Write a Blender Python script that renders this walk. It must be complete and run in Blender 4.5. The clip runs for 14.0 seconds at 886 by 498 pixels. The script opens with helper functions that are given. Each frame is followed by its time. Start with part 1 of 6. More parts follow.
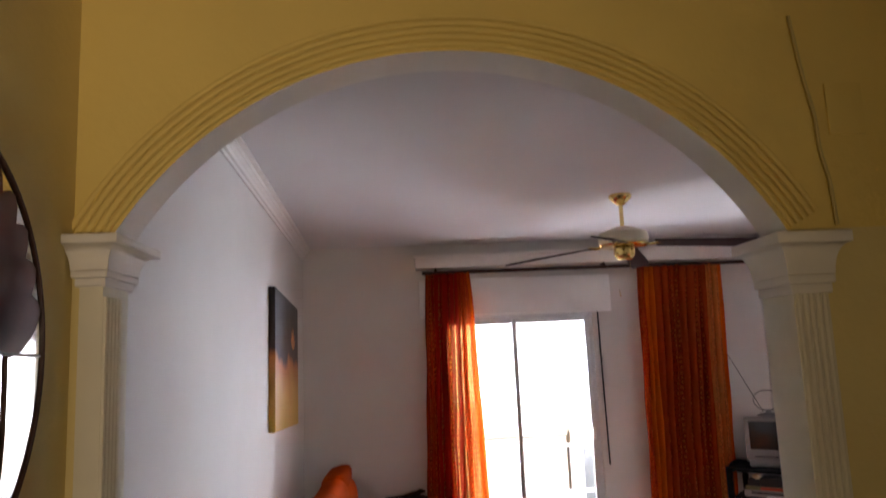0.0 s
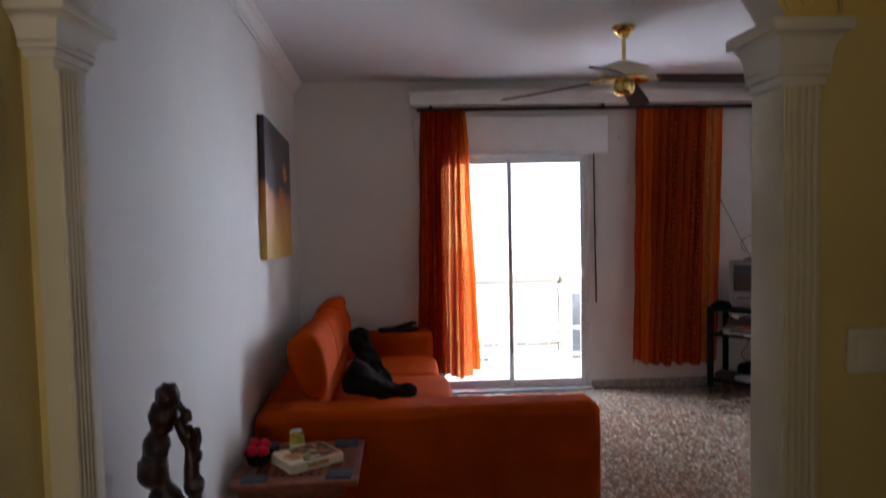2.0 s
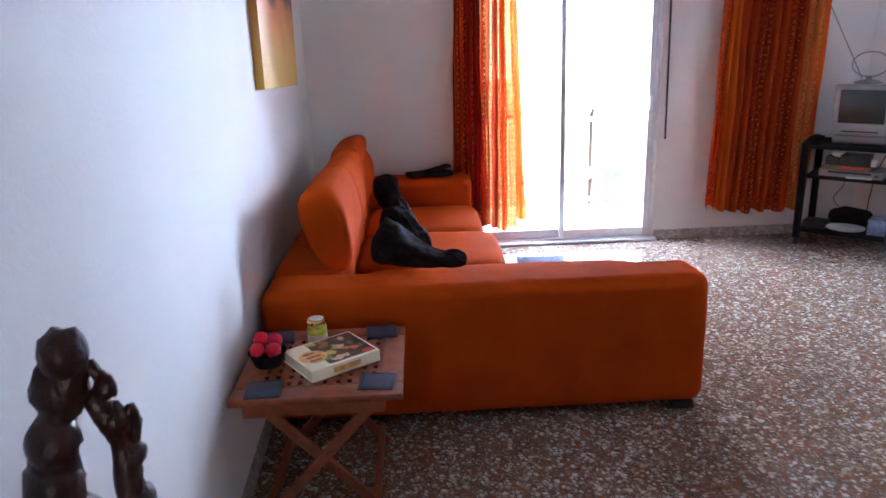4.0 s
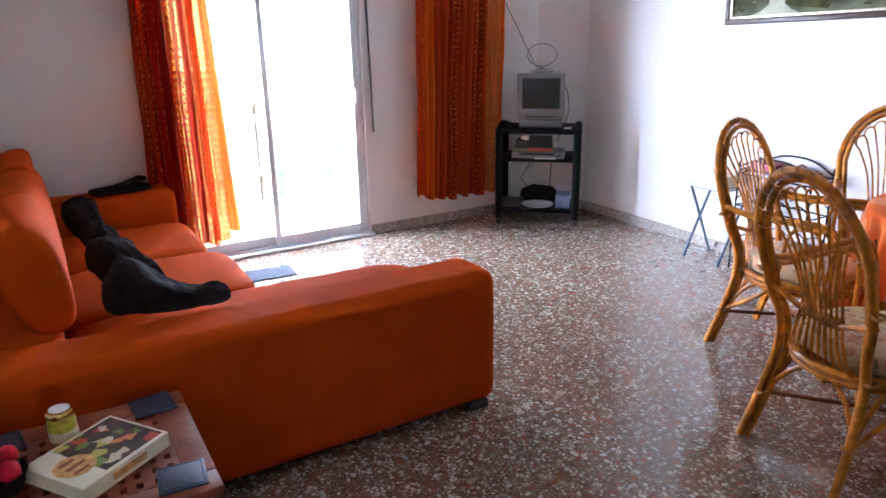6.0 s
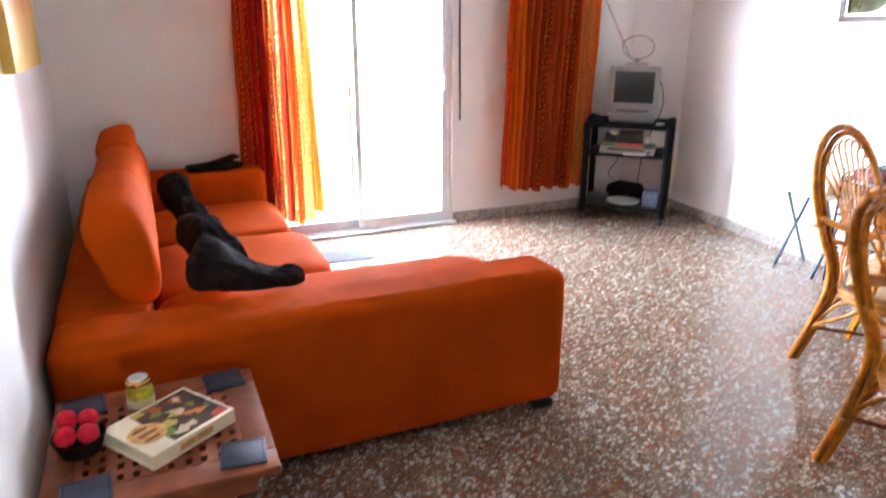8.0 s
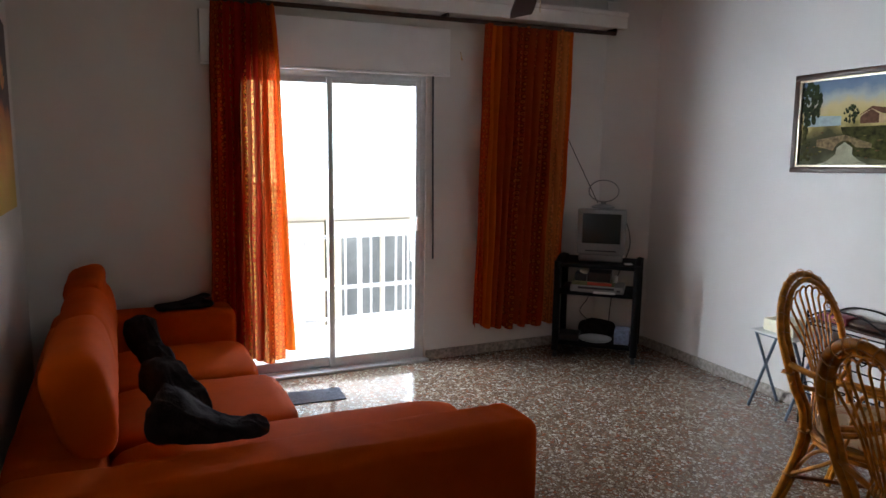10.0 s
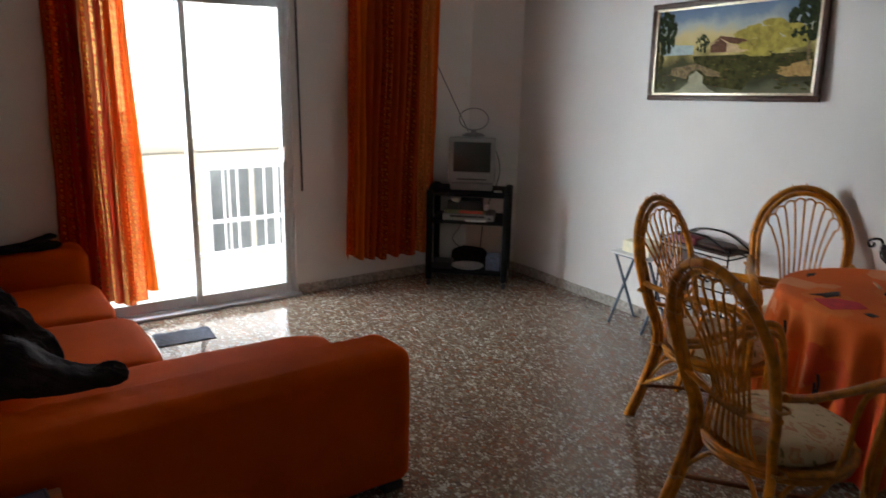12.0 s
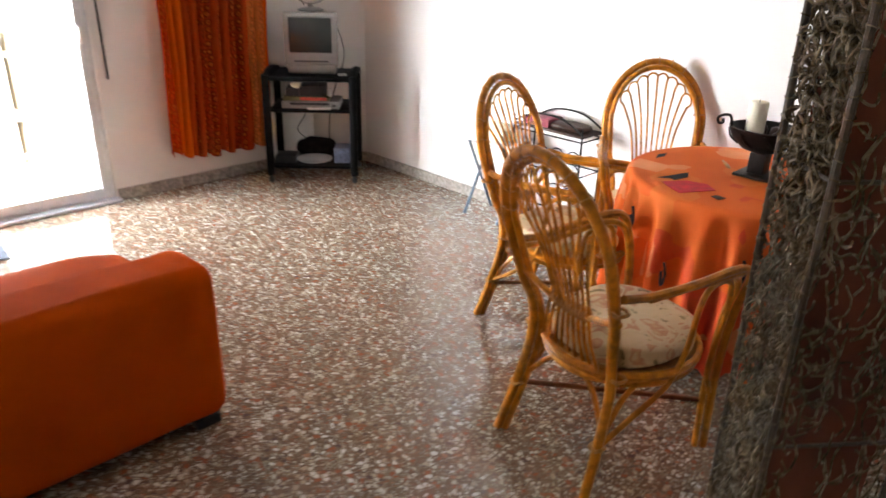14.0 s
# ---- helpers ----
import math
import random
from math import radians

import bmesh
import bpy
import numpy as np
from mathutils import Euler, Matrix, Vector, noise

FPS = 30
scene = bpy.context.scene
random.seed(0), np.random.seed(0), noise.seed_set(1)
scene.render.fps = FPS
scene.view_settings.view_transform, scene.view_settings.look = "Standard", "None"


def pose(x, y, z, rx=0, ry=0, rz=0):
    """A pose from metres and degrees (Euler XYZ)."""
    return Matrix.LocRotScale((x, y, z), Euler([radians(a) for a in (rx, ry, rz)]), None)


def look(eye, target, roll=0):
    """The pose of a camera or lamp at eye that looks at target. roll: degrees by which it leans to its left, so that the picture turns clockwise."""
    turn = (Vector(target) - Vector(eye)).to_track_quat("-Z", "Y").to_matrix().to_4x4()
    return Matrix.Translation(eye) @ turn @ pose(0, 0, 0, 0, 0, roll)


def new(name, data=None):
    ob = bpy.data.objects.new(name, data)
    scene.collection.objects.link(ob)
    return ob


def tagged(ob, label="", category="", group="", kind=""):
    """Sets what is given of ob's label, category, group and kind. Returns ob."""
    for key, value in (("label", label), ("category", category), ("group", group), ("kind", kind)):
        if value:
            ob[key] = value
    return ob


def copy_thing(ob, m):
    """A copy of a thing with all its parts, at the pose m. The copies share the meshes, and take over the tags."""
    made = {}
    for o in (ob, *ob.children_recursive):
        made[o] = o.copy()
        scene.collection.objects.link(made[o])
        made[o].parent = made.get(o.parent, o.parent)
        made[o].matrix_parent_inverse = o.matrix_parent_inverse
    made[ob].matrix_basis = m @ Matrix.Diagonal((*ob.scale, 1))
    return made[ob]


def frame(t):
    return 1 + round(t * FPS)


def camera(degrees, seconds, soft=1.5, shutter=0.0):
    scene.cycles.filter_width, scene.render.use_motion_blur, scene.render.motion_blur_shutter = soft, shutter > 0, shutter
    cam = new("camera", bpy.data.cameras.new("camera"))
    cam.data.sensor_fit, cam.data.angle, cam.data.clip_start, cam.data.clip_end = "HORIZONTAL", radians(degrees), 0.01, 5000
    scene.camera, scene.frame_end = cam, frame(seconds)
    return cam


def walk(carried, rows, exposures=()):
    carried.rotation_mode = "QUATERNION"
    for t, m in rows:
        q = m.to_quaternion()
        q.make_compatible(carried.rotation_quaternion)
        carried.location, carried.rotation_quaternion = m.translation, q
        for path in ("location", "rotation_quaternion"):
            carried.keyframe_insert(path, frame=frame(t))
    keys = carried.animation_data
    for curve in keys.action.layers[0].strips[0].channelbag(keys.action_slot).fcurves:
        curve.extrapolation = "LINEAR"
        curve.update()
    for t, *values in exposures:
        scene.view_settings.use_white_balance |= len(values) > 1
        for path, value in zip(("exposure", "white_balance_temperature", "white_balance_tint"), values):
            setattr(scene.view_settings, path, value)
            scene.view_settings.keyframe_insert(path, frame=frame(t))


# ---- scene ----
cam = camera(64.0, 14.0, shutter=0.5)
DOOR_WATTS, HALL_WATTS, SIDE_WATTS = 30.0, 1.9, (138.0, 76.0)
EXPOSURES = [(0.0, 1.45, 6700, 22), (1.2, 1.45, 6700, 22), (2.2, 0.9, 5900, 18), (4.3, 2.4, 5300, 18), (6.0, 2.29, 5550, 18), (7.0, 2.4, 5700, 17), (7.5, 2.75, 5800, 16), (8.0, 3.0, 6100, 16), (8.5, 2.7, 6100, 15), (9.0, 1.88, 6400, 15), (9.3, 1.52, 6400, 14), (11.3, -0.35, 6600, 10), (11.7, 0.05, 6700, 10), (12.0, 0.69, 6750, 10), (12.5, 1.15, 6800, 9), (13.0, 1.65, 6800, 9), (13.5, 2.05, 6800, 10), (14.0, 2.5, 6900, 12)]
PATH = [
    (0, (-0.036, 0.104, 1.775), (0.079, 2.078, 2.072), -2.5),
    (0.5, (-0.042, 0.112, 1.786), (0.078, 2.066, 2.199), -2.4),
    (1, (-0.045, 0.125, 1.78), (0.068, 2.079, 2.189), -1.9),
    (1.5, (-0.02, 0.109, 1.729), (0.082, 2.101, 1.886), -1.6),
    (2, (0.011, 0.15, 1.666), (0.115, 2.144, 1.547), -1.2),
    (2.2, (0.029, 0.173, 1.656), (0.131, 2.160, 1.451), -1.3),
    (4.3, (-0.184, 1.292, 1.554), (-0.133, 3.2, 0.959), -2.1),
    (4.5, (-0.22, 1.373, 1.544), (0.111, 3.248, 0.932), -2.4),
    (5, (-0.322, 1.524, 1.56), (0.459, 3.247, 0.91), -0.7),
    (5.5, (-0.446, 1.605, 1.57), (0.544, 3.231, 0.959), -1.3),
    (6, (-0.49, 1.621, 1.567), (0.464, 3.266, 0.947), -1.1),
    (6.5, (-0.496, 1.614, 1.571), (0.392, 3.281, 0.914), 0.8),
    (7, (-0.491, 1.606, 1.566), (0.29, 3.299, 0.842), 0.3),
    (7.5, (-0.456, 1.603, 1.578), (0.156, 3.329, 0.776), -1.2),
    (8, (-0.432, 1.608, 1.607), (0.297, 3.349, 0.946), 0.1),
    (8.5, (-0.422, 1.606, 1.632), (0.361, 3.372, 1.112), 0.4),
    (9, (-0.419, 1.606, 1.653), (0.368, 3.406, 1.279), 0.4),
    (9.2, (-0.415, 1.608, 1.667), (0.374, 3.419, 1.355), 0.4),
    (11.3, (-0.393, 1.621, 1.686), (0.582, 3.327, 1.313), 1.1),
    (11.5, (-0.378, 1.624, 1.671), (0.633, 3.303, 1.269), 1.3),
    (12, (-0.361, 1.639, 1.678), (0.748, 3.226, 1.178), 1.3),
    (12.5, (-0.371, 1.637, 1.672), (0.826, 3.143, 1.123), 0.5),
    (13, (-0.375, 1.655, 1.653), (0.875, 3.096, 1.053), -1.8),
    (13.5, (-0.248, 1.681, 1.624), (1.021, 3.058, 0.921), -2.4),
    (14, (0.065, 1.792, 1.601), (1.364, 3.09, 0.81), 1.6),
]
walk(cam, [(t, look(eye, target, roll)) for t, eye, target, roll in PATH], exposures=EXPOSURES)

# ---------------------------------------------------------------- world and light
world = bpy.data.worlds.new("world")
scene.world = world
world.use_nodes = True
wn = world.node_tree
sky = wn.nodes.new("ShaderNodeTexSky")
sky.sky_type = "NISHITA"
sky.sun_disc = False
sky.sun_elevation = radians(53)
sky.sun_rotation = radians(217)
wn.nodes["Background"].inputs["Strength"].default_value = 0.15
wn.links.new(sky.outputs["Color"], wn.nodes["Background"].inputs["Color"])

sun_data = bpy.data.lights.new("sun", "SUN")
sun_data.energy, sun_data.angle, sun_data.color = 5.0, radians(0.5), (1.0, 0.95, 0.88)
sun = new("sun", sun_data)
sun.matrix_world = look((-6.0, -8.0, 12.8), (0, 0, 0))

door_light = bpy.data.lights.new("door_daylight", "AREA")
door_light.shape, door_light.size, door_light.size_y = "RECTANGLE", 5.0, 2.6
door_light.energy, door_light.color = DOOR_WATTS, (0.86, 0.93, 1.0)
lamp_door = new("door_daylight", door_light)
lamp_door.matrix_world = look((1.1, 8.1, 3.75), (1.1, 6.3, 0.8))

# daylight thrown in sideways by the bright street, from either side of the opening
for place, aim, wide, watts in (((-0.55, 7.85, 1.15), (3.5, 3.9, 1.15), 1.3, SIDE_WATTS[0]), ((2.85, 9.0, 1.25), (-0.87, 2.6, 1.0), 0.5, SIDE_WATTS[1])):
    side = bpy.data.lights.new("street_daylight", "AREA")
    side.shape, side.size, side.size_y, side.energy, side.color = "RECTANGLE", wide, 2.0, watts, (0.80, 0.90, 1.0)
    new("street_daylight", side).matrix_world = look(place, aim)

# warm fill lamp, added behind the camera to brighten the arch wall
hall_light = bpy.data.lights.new("hall_fill", "AREA")
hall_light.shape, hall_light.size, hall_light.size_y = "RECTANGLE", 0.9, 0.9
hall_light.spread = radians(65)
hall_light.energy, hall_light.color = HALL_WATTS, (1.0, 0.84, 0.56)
lamp_hall = new("hall_fill", hall_light)
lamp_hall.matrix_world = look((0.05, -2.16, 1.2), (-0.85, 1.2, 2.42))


# ---------------------------------------------------------------- materials
def material(name, colour, rough=0.6, metal=0.0, vary=0.12, scale=6.0, bump=0.0, bump_scale=60.0, spec=0.5, coat=0.0, sheen=0.0):
    m = bpy.data.materials.new(name)
    m.use_nodes = True
    nt = m.node_tree
    p = nt.nodes["Principled BSDF"]
    p.inputs["Roughness"].default_value = rough
    p.inputs["Metallic"].default_value = metal
    p.inputs["Specular IOR Level"].default_value = spec
    p.inputs["Coat Weight"].default_value = coat
    p.inputs["Sheen Weight"].default_value = sheen
    geo = nt.nodes.new("ShaderNodeTexCoord")
    n1 = nt.nodes.new("ShaderNodeTexNoise")
    n1.inputs["Scale"].default_value, n1.inputs["Detail"].default_value = scale, 6.0
    nt.links.new(geo.outputs["Object"], n1.inputs["Vector"])
    ramp = nt.nodes.new("ShaderNodeValToRGB")
    lo = [c * (1 - vary) for c in colour]
    hi = [min(1, c * (1 + vary)) for c in colour]
    ramp.color_ramp.elements[0].position, ramp.color_ramp.elements[1].position = 0.3, 0.7
    ramp.color_ramp.elements[0].color, ramp.color_ramp.elements[1].color = (*lo, 1), (*hi, 1)
    nt.links.new(n1.outputs["Fac"], ramp.inputs["Fac"])
    nt.links.new(ramp.outputs["Color"], p.inputs["Base Color"])
    rr = nt.nodes.new("ShaderNodeMapRange")
    rr.inputs["To Min"].default_value, rr.inputs["To Max"].default_value = max(0.02, rough - 0.07), min(1, rough + 0.07)
    nt.links.new(n1.outputs["Fac"], rr.inputs["Value"])
    nt.links.new(rr.outputs["Result"], p.inputs["Roughness"])
    if bump:
        n2 = nt.nodes.new("ShaderNodeTexNoise")
        n2.inputs["Scale"].default_value, n2.inputs["Detail"].default_value = bump_scale, 4.0
        nt.links.new(geo.outputs["Object"], n2.inputs["Vector"])
        b = nt.nodes.new("ShaderNodeBump")
        b.inputs["Strength"].default_value, b.inputs["Distance"].default_value = bump, 0.01
        nt.links.new(n2.outputs["Fac"], b.inputs["Height"])
        nt.links.new(b.outputs["Normal"], p.inputs["Normal"])
    return m


def node(m, kind, **values):
    n = m.node_tree.nodes.new(kind)
    for k, v in values.items():
        n.inputs[k].default_value = v
    return n


def link(m, a, b):
    m.node_tree.links.new(a, b)


def ramp_node(m, stops, constant=False):
    r = m.node_tree.nodes.new("ShaderNodeValToRGB")
    if constant:
        r.color_ramp.interpolation = "CONSTANT"
    e = r.color_ramp.elements
    while len(e) < len(stops):
        e.new(1.0)
    for k, (at, c) in enumerate(stops):
        e[k].position, e[k].color = at, (*c, 1)
    return r


def terrazzo(name, rough):
    """Polished terrazzo: marble chips of two sizes in a brown-grey cement."""
    m = material(name, (0.2, 0.15, 0.12), rough)
    p = m.node_tree.nodes["Principled BSDF"]
    co = node(m, "ShaderNodeTexCoord")
    warp = node(m, "ShaderNodeTexNoise", Scale=45.0, Detail=2.0)
    link(m, co.outputs["Object"], warp.inputs["Vector"])
    mixv = m.node_tree.nodes.new("ShaderNodeMix")
    mixv.data_type = "VECTOR"
    mixv.inputs["Factor"].default_value = 0.012
    link(m, co.outputs["Object"], mixv.inputs[4])
    link(m, warp.outputs["Color"], mixv.inputs[5])
    base = ramp_node(m, [(0.25, (0.113, 0.0686, 0.0421)), (0.75, (0.195, 0.133, 0.0874))])
    big = node(m, "ShaderNodeTexNoise", Scale=9.0, Detail=5.0)
    link(m, co.outputs["Object"], big.inputs["Vector"])
    link(m, big.outputs["Fac"], base.inputs["Fac"])
    last = base.outputs["Color"]
    for scale, width, stops in (
        (105.0, 0.09, [(0.0, (0.257, 0.187, 0.133)), (0.25, (0.328, 0.281, 0.226)), (0.5, (0.195, 0.101, 0.0624)), (0.7, (0.359, 0.32, 0.273)), (0.88, (0.133, 0.0936, 0.078))]),
        (56.0, 0.105, [(0.0, (0.499, 0.452, 0.374)), (0.26, (0.265, 0.0897, 0.0429)), (0.40, (0.374, 0.304, 0.226)), (0.58, (0.187, 0.117, 0.078)), (0.68, (0.577, 0.538, 0.476)), (0.86, (0.312, 0.156, 0.0936)), (0.94, (0.101, 0.0624, 0.0546))]),
    ):
        edge = node(m, "ShaderNodeTexVoronoi", Scale=scale)
        edge.feature = "DISTANCE_TO_EDGE"
        cell = node(m, "ShaderNodeTexVoronoi", Scale=scale)
        for v in (edge, cell):
            link(m, mixv.outputs[1], v.inputs["Vector"])
        sep = node(m, "ShaderNodeSeparateColor")
        link(m, cell.outputs["Color"], sep.inputs["Color"])
        chip = ramp_node(m, stops, True)
        link(m, sep.outputs["Red"], chip.inputs["Fac"])
        size = node(m, "ShaderNodeMath")
        size.operation = "MULTIPLY_ADD"
        link(m, sep.outputs["Green"], size.inputs[0])
        size.inputs[1].default_value, size.inputs[2].default_value = width * 3.4, 0.03
        inside = node(m, "ShaderNodeMath")
        inside.operation = "GREATER_THAN"
        link(m, edge.outputs["Distance"], inside.inputs[0])
        link(m, size.outputs["Value"], inside.inputs[1])
        mix = node(m, "ShaderNodeMix")
        mix.data_type = "RGBA"
        link(m, inside.outputs["Value"], mix.inputs["Factor"])
        link(m, last, mix.inputs[6])
        link(m, chip.outputs["Color"], mix.inputs[7])
        last = mix.outputs[2]
    link(m, last, p.inputs["Base Color"])
    return m


def curtain_cloth(name, plain, deep, lace):
    """Sheer cloth that lets light through; lace: how much of it is columns of woven rings with open gaps."""
    m = bpy.data.materials.new(name)
    m.use_nodes = True
    nt = m.node_tree
    nt.nodes.remove(nt.nodes["Principled BSDF"])
    out = nt.nodes["Material Output"]
    uv = node(m, "ShaderNodeTexCoord")
    sep = node(m, "ShaderNodeSeparateXYZ")
    link(m, uv.outputs["UV"], sep.inputs["Vector"])

    def maths(op, a, b):
        n = node(m, "ShaderNodeMath")
        n.operation = op
        for k, v in enumerate((a, b)):
            if isinstance(v, (int, float)):
                n.inputs[k].default_value = v
            else:
                link(m, v, n.inputs[k])
        return n.outputs["Value"]
    # vertical bands, 11 cm apart
    band = maths("PINGPONG", sep.outputs["X"], 0.055)
    column = maths("LESS_THAN", band, 0.055 * lace)
    rings = node(m, "ShaderNodeTexVoronoi", Scale=23.0, Randomness=0.3)
    warp = node(m, "ShaderNodeMapping")
    warp.inputs["Scale"].default_value = (1.25, 1.0, 1.0)
    link(m, uv.outputs["UV"], warp.inputs["Vector"])
    link(m, warp.outputs["Vector"], rings.inputs["Vector"])
    hole = ramp_node(m, [(0.0, (0.15, 0.15, 0.15)), (0.14, (0.15, 0.15, 0.15)), (0.20, (0, 0, 0)), (0.26, (0, 0, 0)), (0.33, (1, 1, 1)), (0.45, (1, 1, 1)), (0.52, (0, 0, 0))])
    link(m, rings.outputs["Distance"], hole.inputs["Fac"])
    sepc = node(m, "ShaderNodeSeparateColor")
    link(m, hole.outputs["Color"], sepc.inputs["Color"])
    gap = maths("MULTIPLY", maths("MULTIPLY", sepc.outputs["Red"], column), 0.38)
    thread = node(m, "ShaderNodeTexNoise", Scale=14.0, Detail=6.0)
    link(m, uv.outputs["UV"], thread.inputs["Vector"])
    mixc = node(m, "ShaderNodeMix")
    mixc.data_type = "RGBA"
    mixc.inputs[6].default_value, mixc.inputs[7].default_value = (*deep, 1), (*plain, 1)
    tone = maths("MULTIPLY_ADD", thread.outputs["Fac"], 0.5)
    tone.node.inputs[2].default_value = 0.05
    fac = maths("ADD", tone, maths("MULTIPLY", maths("MULTIPLY", band, 1 / 0.055), 0.45))
    link(m, fac, mixc.inputs["Factor"])
    # lighter woven threads round the gaps
    ring = ramp_node(m, [(0.0, (0, 0, 0)), (0.17, (0, 0, 0)), (0.21, (1, 1, 1)), (0.28, (1, 1, 1)), (0.33, (0, 0, 0))])
    link(m, rings.outputs["Distance"], ring.inputs["Fac"])
    sepr = node(m, "ShaderNodeSeparateColor")
    link(m, ring.outputs["Color"], sepr.inputs["Color"])
    mixt = node(m, "ShaderNodeMix")
    mixt.data_type = "RGBA"
    link(m, maths("MULTIPLY", maths("MULTIPLY", sepr.outputs["Red"], column), 0.5), mixt.inputs["Factor"])
    link(m, mixc.outputs[2], mixt.inputs[6])
    mixt.inputs[7].default_value = (0.72, 0.20, 0.035, 1)
    diff = node(m, "ShaderNodeBsdfDiffuse")
    trans = node(m, "ShaderNodeBsdfTranslucent")
    clear = node(m, "ShaderNodeBsdfTransparent", Color=(1.0, 0.50, 0.16, 1))
    for sh in (diff, trans):
        link(m, mixt.outputs[2], sh.inputs["Color"])
    a = node(m, "ShaderNodeMixShader", Fac=0.45)
    link(m, diff.outputs["BSDF"], a.inputs[1])
    link(m, trans.outputs["BSDF"], a.inputs[2])
    b = node(m, "ShaderNodeMixShader")
    link(m, maths("ADD", gap, 0.03), b.inputs["Fac"])
    link(m, a.outputs["Shader"], b.inputs[1])
    link(m, clear.outputs["BSDF"], b.inputs[2])
    link(m, b.outputs["Shader"], out.inputs["Surface"])
    return m


M_WHITE = material("white_wall_paint", (0.68, 0.652, 0.618), 0.75, vary=0.03, scale=2.5, bump=0.12, bump_scale=70)
M_CEIL = material("white_ceiling_paint", (0.68, 0.66, 0.66), 0.85, vary=0.02, scale=2.0, bump=0.06, bump_scale=80)
M_YELLOW = material("yellow_wall_paint", (0.74, 0.57, 0.18), 0.7, vary=0.05, scale=3.0, bump=0.18, bump_scale=60)
M_HALL = material("pale_yellow_wall_paint", (0.70, 0.585, 0.27), 0.7, vary=0.05, scale=3.0, bump=0.16, bump_scale=60)
M_CREAM = material("cream_plaster", (0.74, 0.70, 0.58), 0.65, vary=0.05, scale=8.0, bump=0.1, bump_scale=50)
M_PLASTER = material("white_plaster_moulding", (0.75, 0.72, 0.68), 0.6, vary=0.04, scale=8.0, bump=0.06)
M_TERRAZZO = terrazzo("polished_terrazzo", 0.105)
M_SKIRT = material("grey_marble_skirting", (0.33, 0.29, 0.25), 0.35, vary=0.45, scale=38.0)
M_SOFA = material("orange_sofa_cloth", (0.45, 0.058, 0.002), 0.85, vary=0.10, scale=7.0, bump=0.25, bump_scale=380, spec=0.03)
M_BLACKCLOTH = material("charcoal_cushion_cloth", (0.019, 0.014, 0.014), 0.95, vary=0.4, scale=18, bump=0.5, bump_scale=160, spec=0.08)
M_ALU = material("brushed_aluminium", (0.62, 0.63, 0.64), 0.42, 0.85, vary=0.06, scale=30)
M_PVC = material("white_lacquered_box", (0.80, 0.79, 0.77), 0.4, vary=0.03, scale=6)
M_BLACK = material("black_lacquered_metal", (0.004, 0.004, 0.0045), 0.6, vary=0.3, scale=20, spec=0.12)
M_BLACKPL = material("black_plastic", (0.02, 0.02, 0.022), 0.45, vary=0.2, scale=25)
M_SILVER = material("silver_grey_plastic", (0.235, 0.235, 0.23), 0.5, 0.1, vary=0.06, scale=15)
M_SCREEN = material("dark_tube_glass", (0.03, 0.035, 0.035), 0.08, vary=0.1, scale=3, coat=0.6)
M_RATTAN = material("honey_rattan_cane", (0.52, 0.185, 0.010), 0.32, vary=0.40, scale=26, bump=0.25, bump_scale=90, spec=0.3, coat=0.1)
M_BINDING = material("pale_rattan_binding", (0.44, 0.19, 0.035), 0.42, vary=0.3, scale=70, bump=0.4, bump_scale=160)
M_CANE_DARK = material("dark_rattan_cane", (0.22, 0.065, 0.010), 0.40, vary=0.35, scale=26, bump=0.25, bump_scale=90)
M_BRASS = material("polished_brass", (0.85, 0.62, 0.22), 0.16, 1.0, vary=0.08, scale=18)
M_FANWHITE = material("cream_enamel", (0.78, 0.72, 0.52), 0.3, vary=0.03, scale=10)
M_MAHOGANY = material("dark_mahogany_blade", (0.028, 0.009, 0.007), 0.5, vary=0.35, scale=9, spec=0.2)
M_TEAK = material("reddish_teak_wood", (0.25, 0.062, 0.020), 0.5, vary=0.3, scale=24, bump=0.2, bump_scale=110)
M_DARKWOOD = material("dark_brown_wood", (0.045, 0.018, 0.010), 0.4, vary=0.4, scale=22, bump=0.15, spec=0.3)
M_GILT = material("gilt_slip", (0.62, 0.55, 0.40), 0.35, 0.7, vary=0.2, scale=60)
M_COASTER = material("dark_blue_leather", (0.03, 0.042, 0.075), 0.45, vary=0.25, scale=40, bump=0.2, bump_scale=200)
M_PAPER = material("off_white_paper", (0.78, 0.71, 0.52), 0.7, vary=0.06, scale=60)
M_CANDLE = material("ivory_wax", (0.86, 0.80, 0.62), 0.5, vary=0.04, scale=12)
M_IRON = material("wrought_iron", (0.02, 0.017, 0.016), 0.5, 0.6, vary=0.3, scale=40, bump=0.2)
M_RED = material("crimson_petal", (0.66, 0.004, 0.030), 0.8, vary=0.2, scale=80, bump=0.3, bump_scale=150)
M_LEAF = material("dark_green_leaf", (0.035, 0.075, 0.03), 0.5, vary=0.3, scale=40)
M_STATUE = material("dark_red_carved_resin", (0.035, 0.010, 0.008), 0.32, vary=0.45, scale=30, bump=0.4, bump_scale=60)
M_TANWOOD = material("light_tan_wood", (0.50, 0.31, 0.14), 0.4, vary=0.2, scale=20)
M_STEEL = material("blue_grey_steel_tube", (0.13, 0.17, 0.22), 0.35, 0.4, vary=0.1, scale=30)
M_GREYPL = material("pale_grey_tray", (0.62, 0.62, 0.60), 0.5, vary=0.05, scale=10)
M_VINE = material("grey_brown_vine", (0.15, 0.11, 0.06), 0.27, vary=0.7, scale=45, bump=0.3, bump_scale=150, spec=0.7)
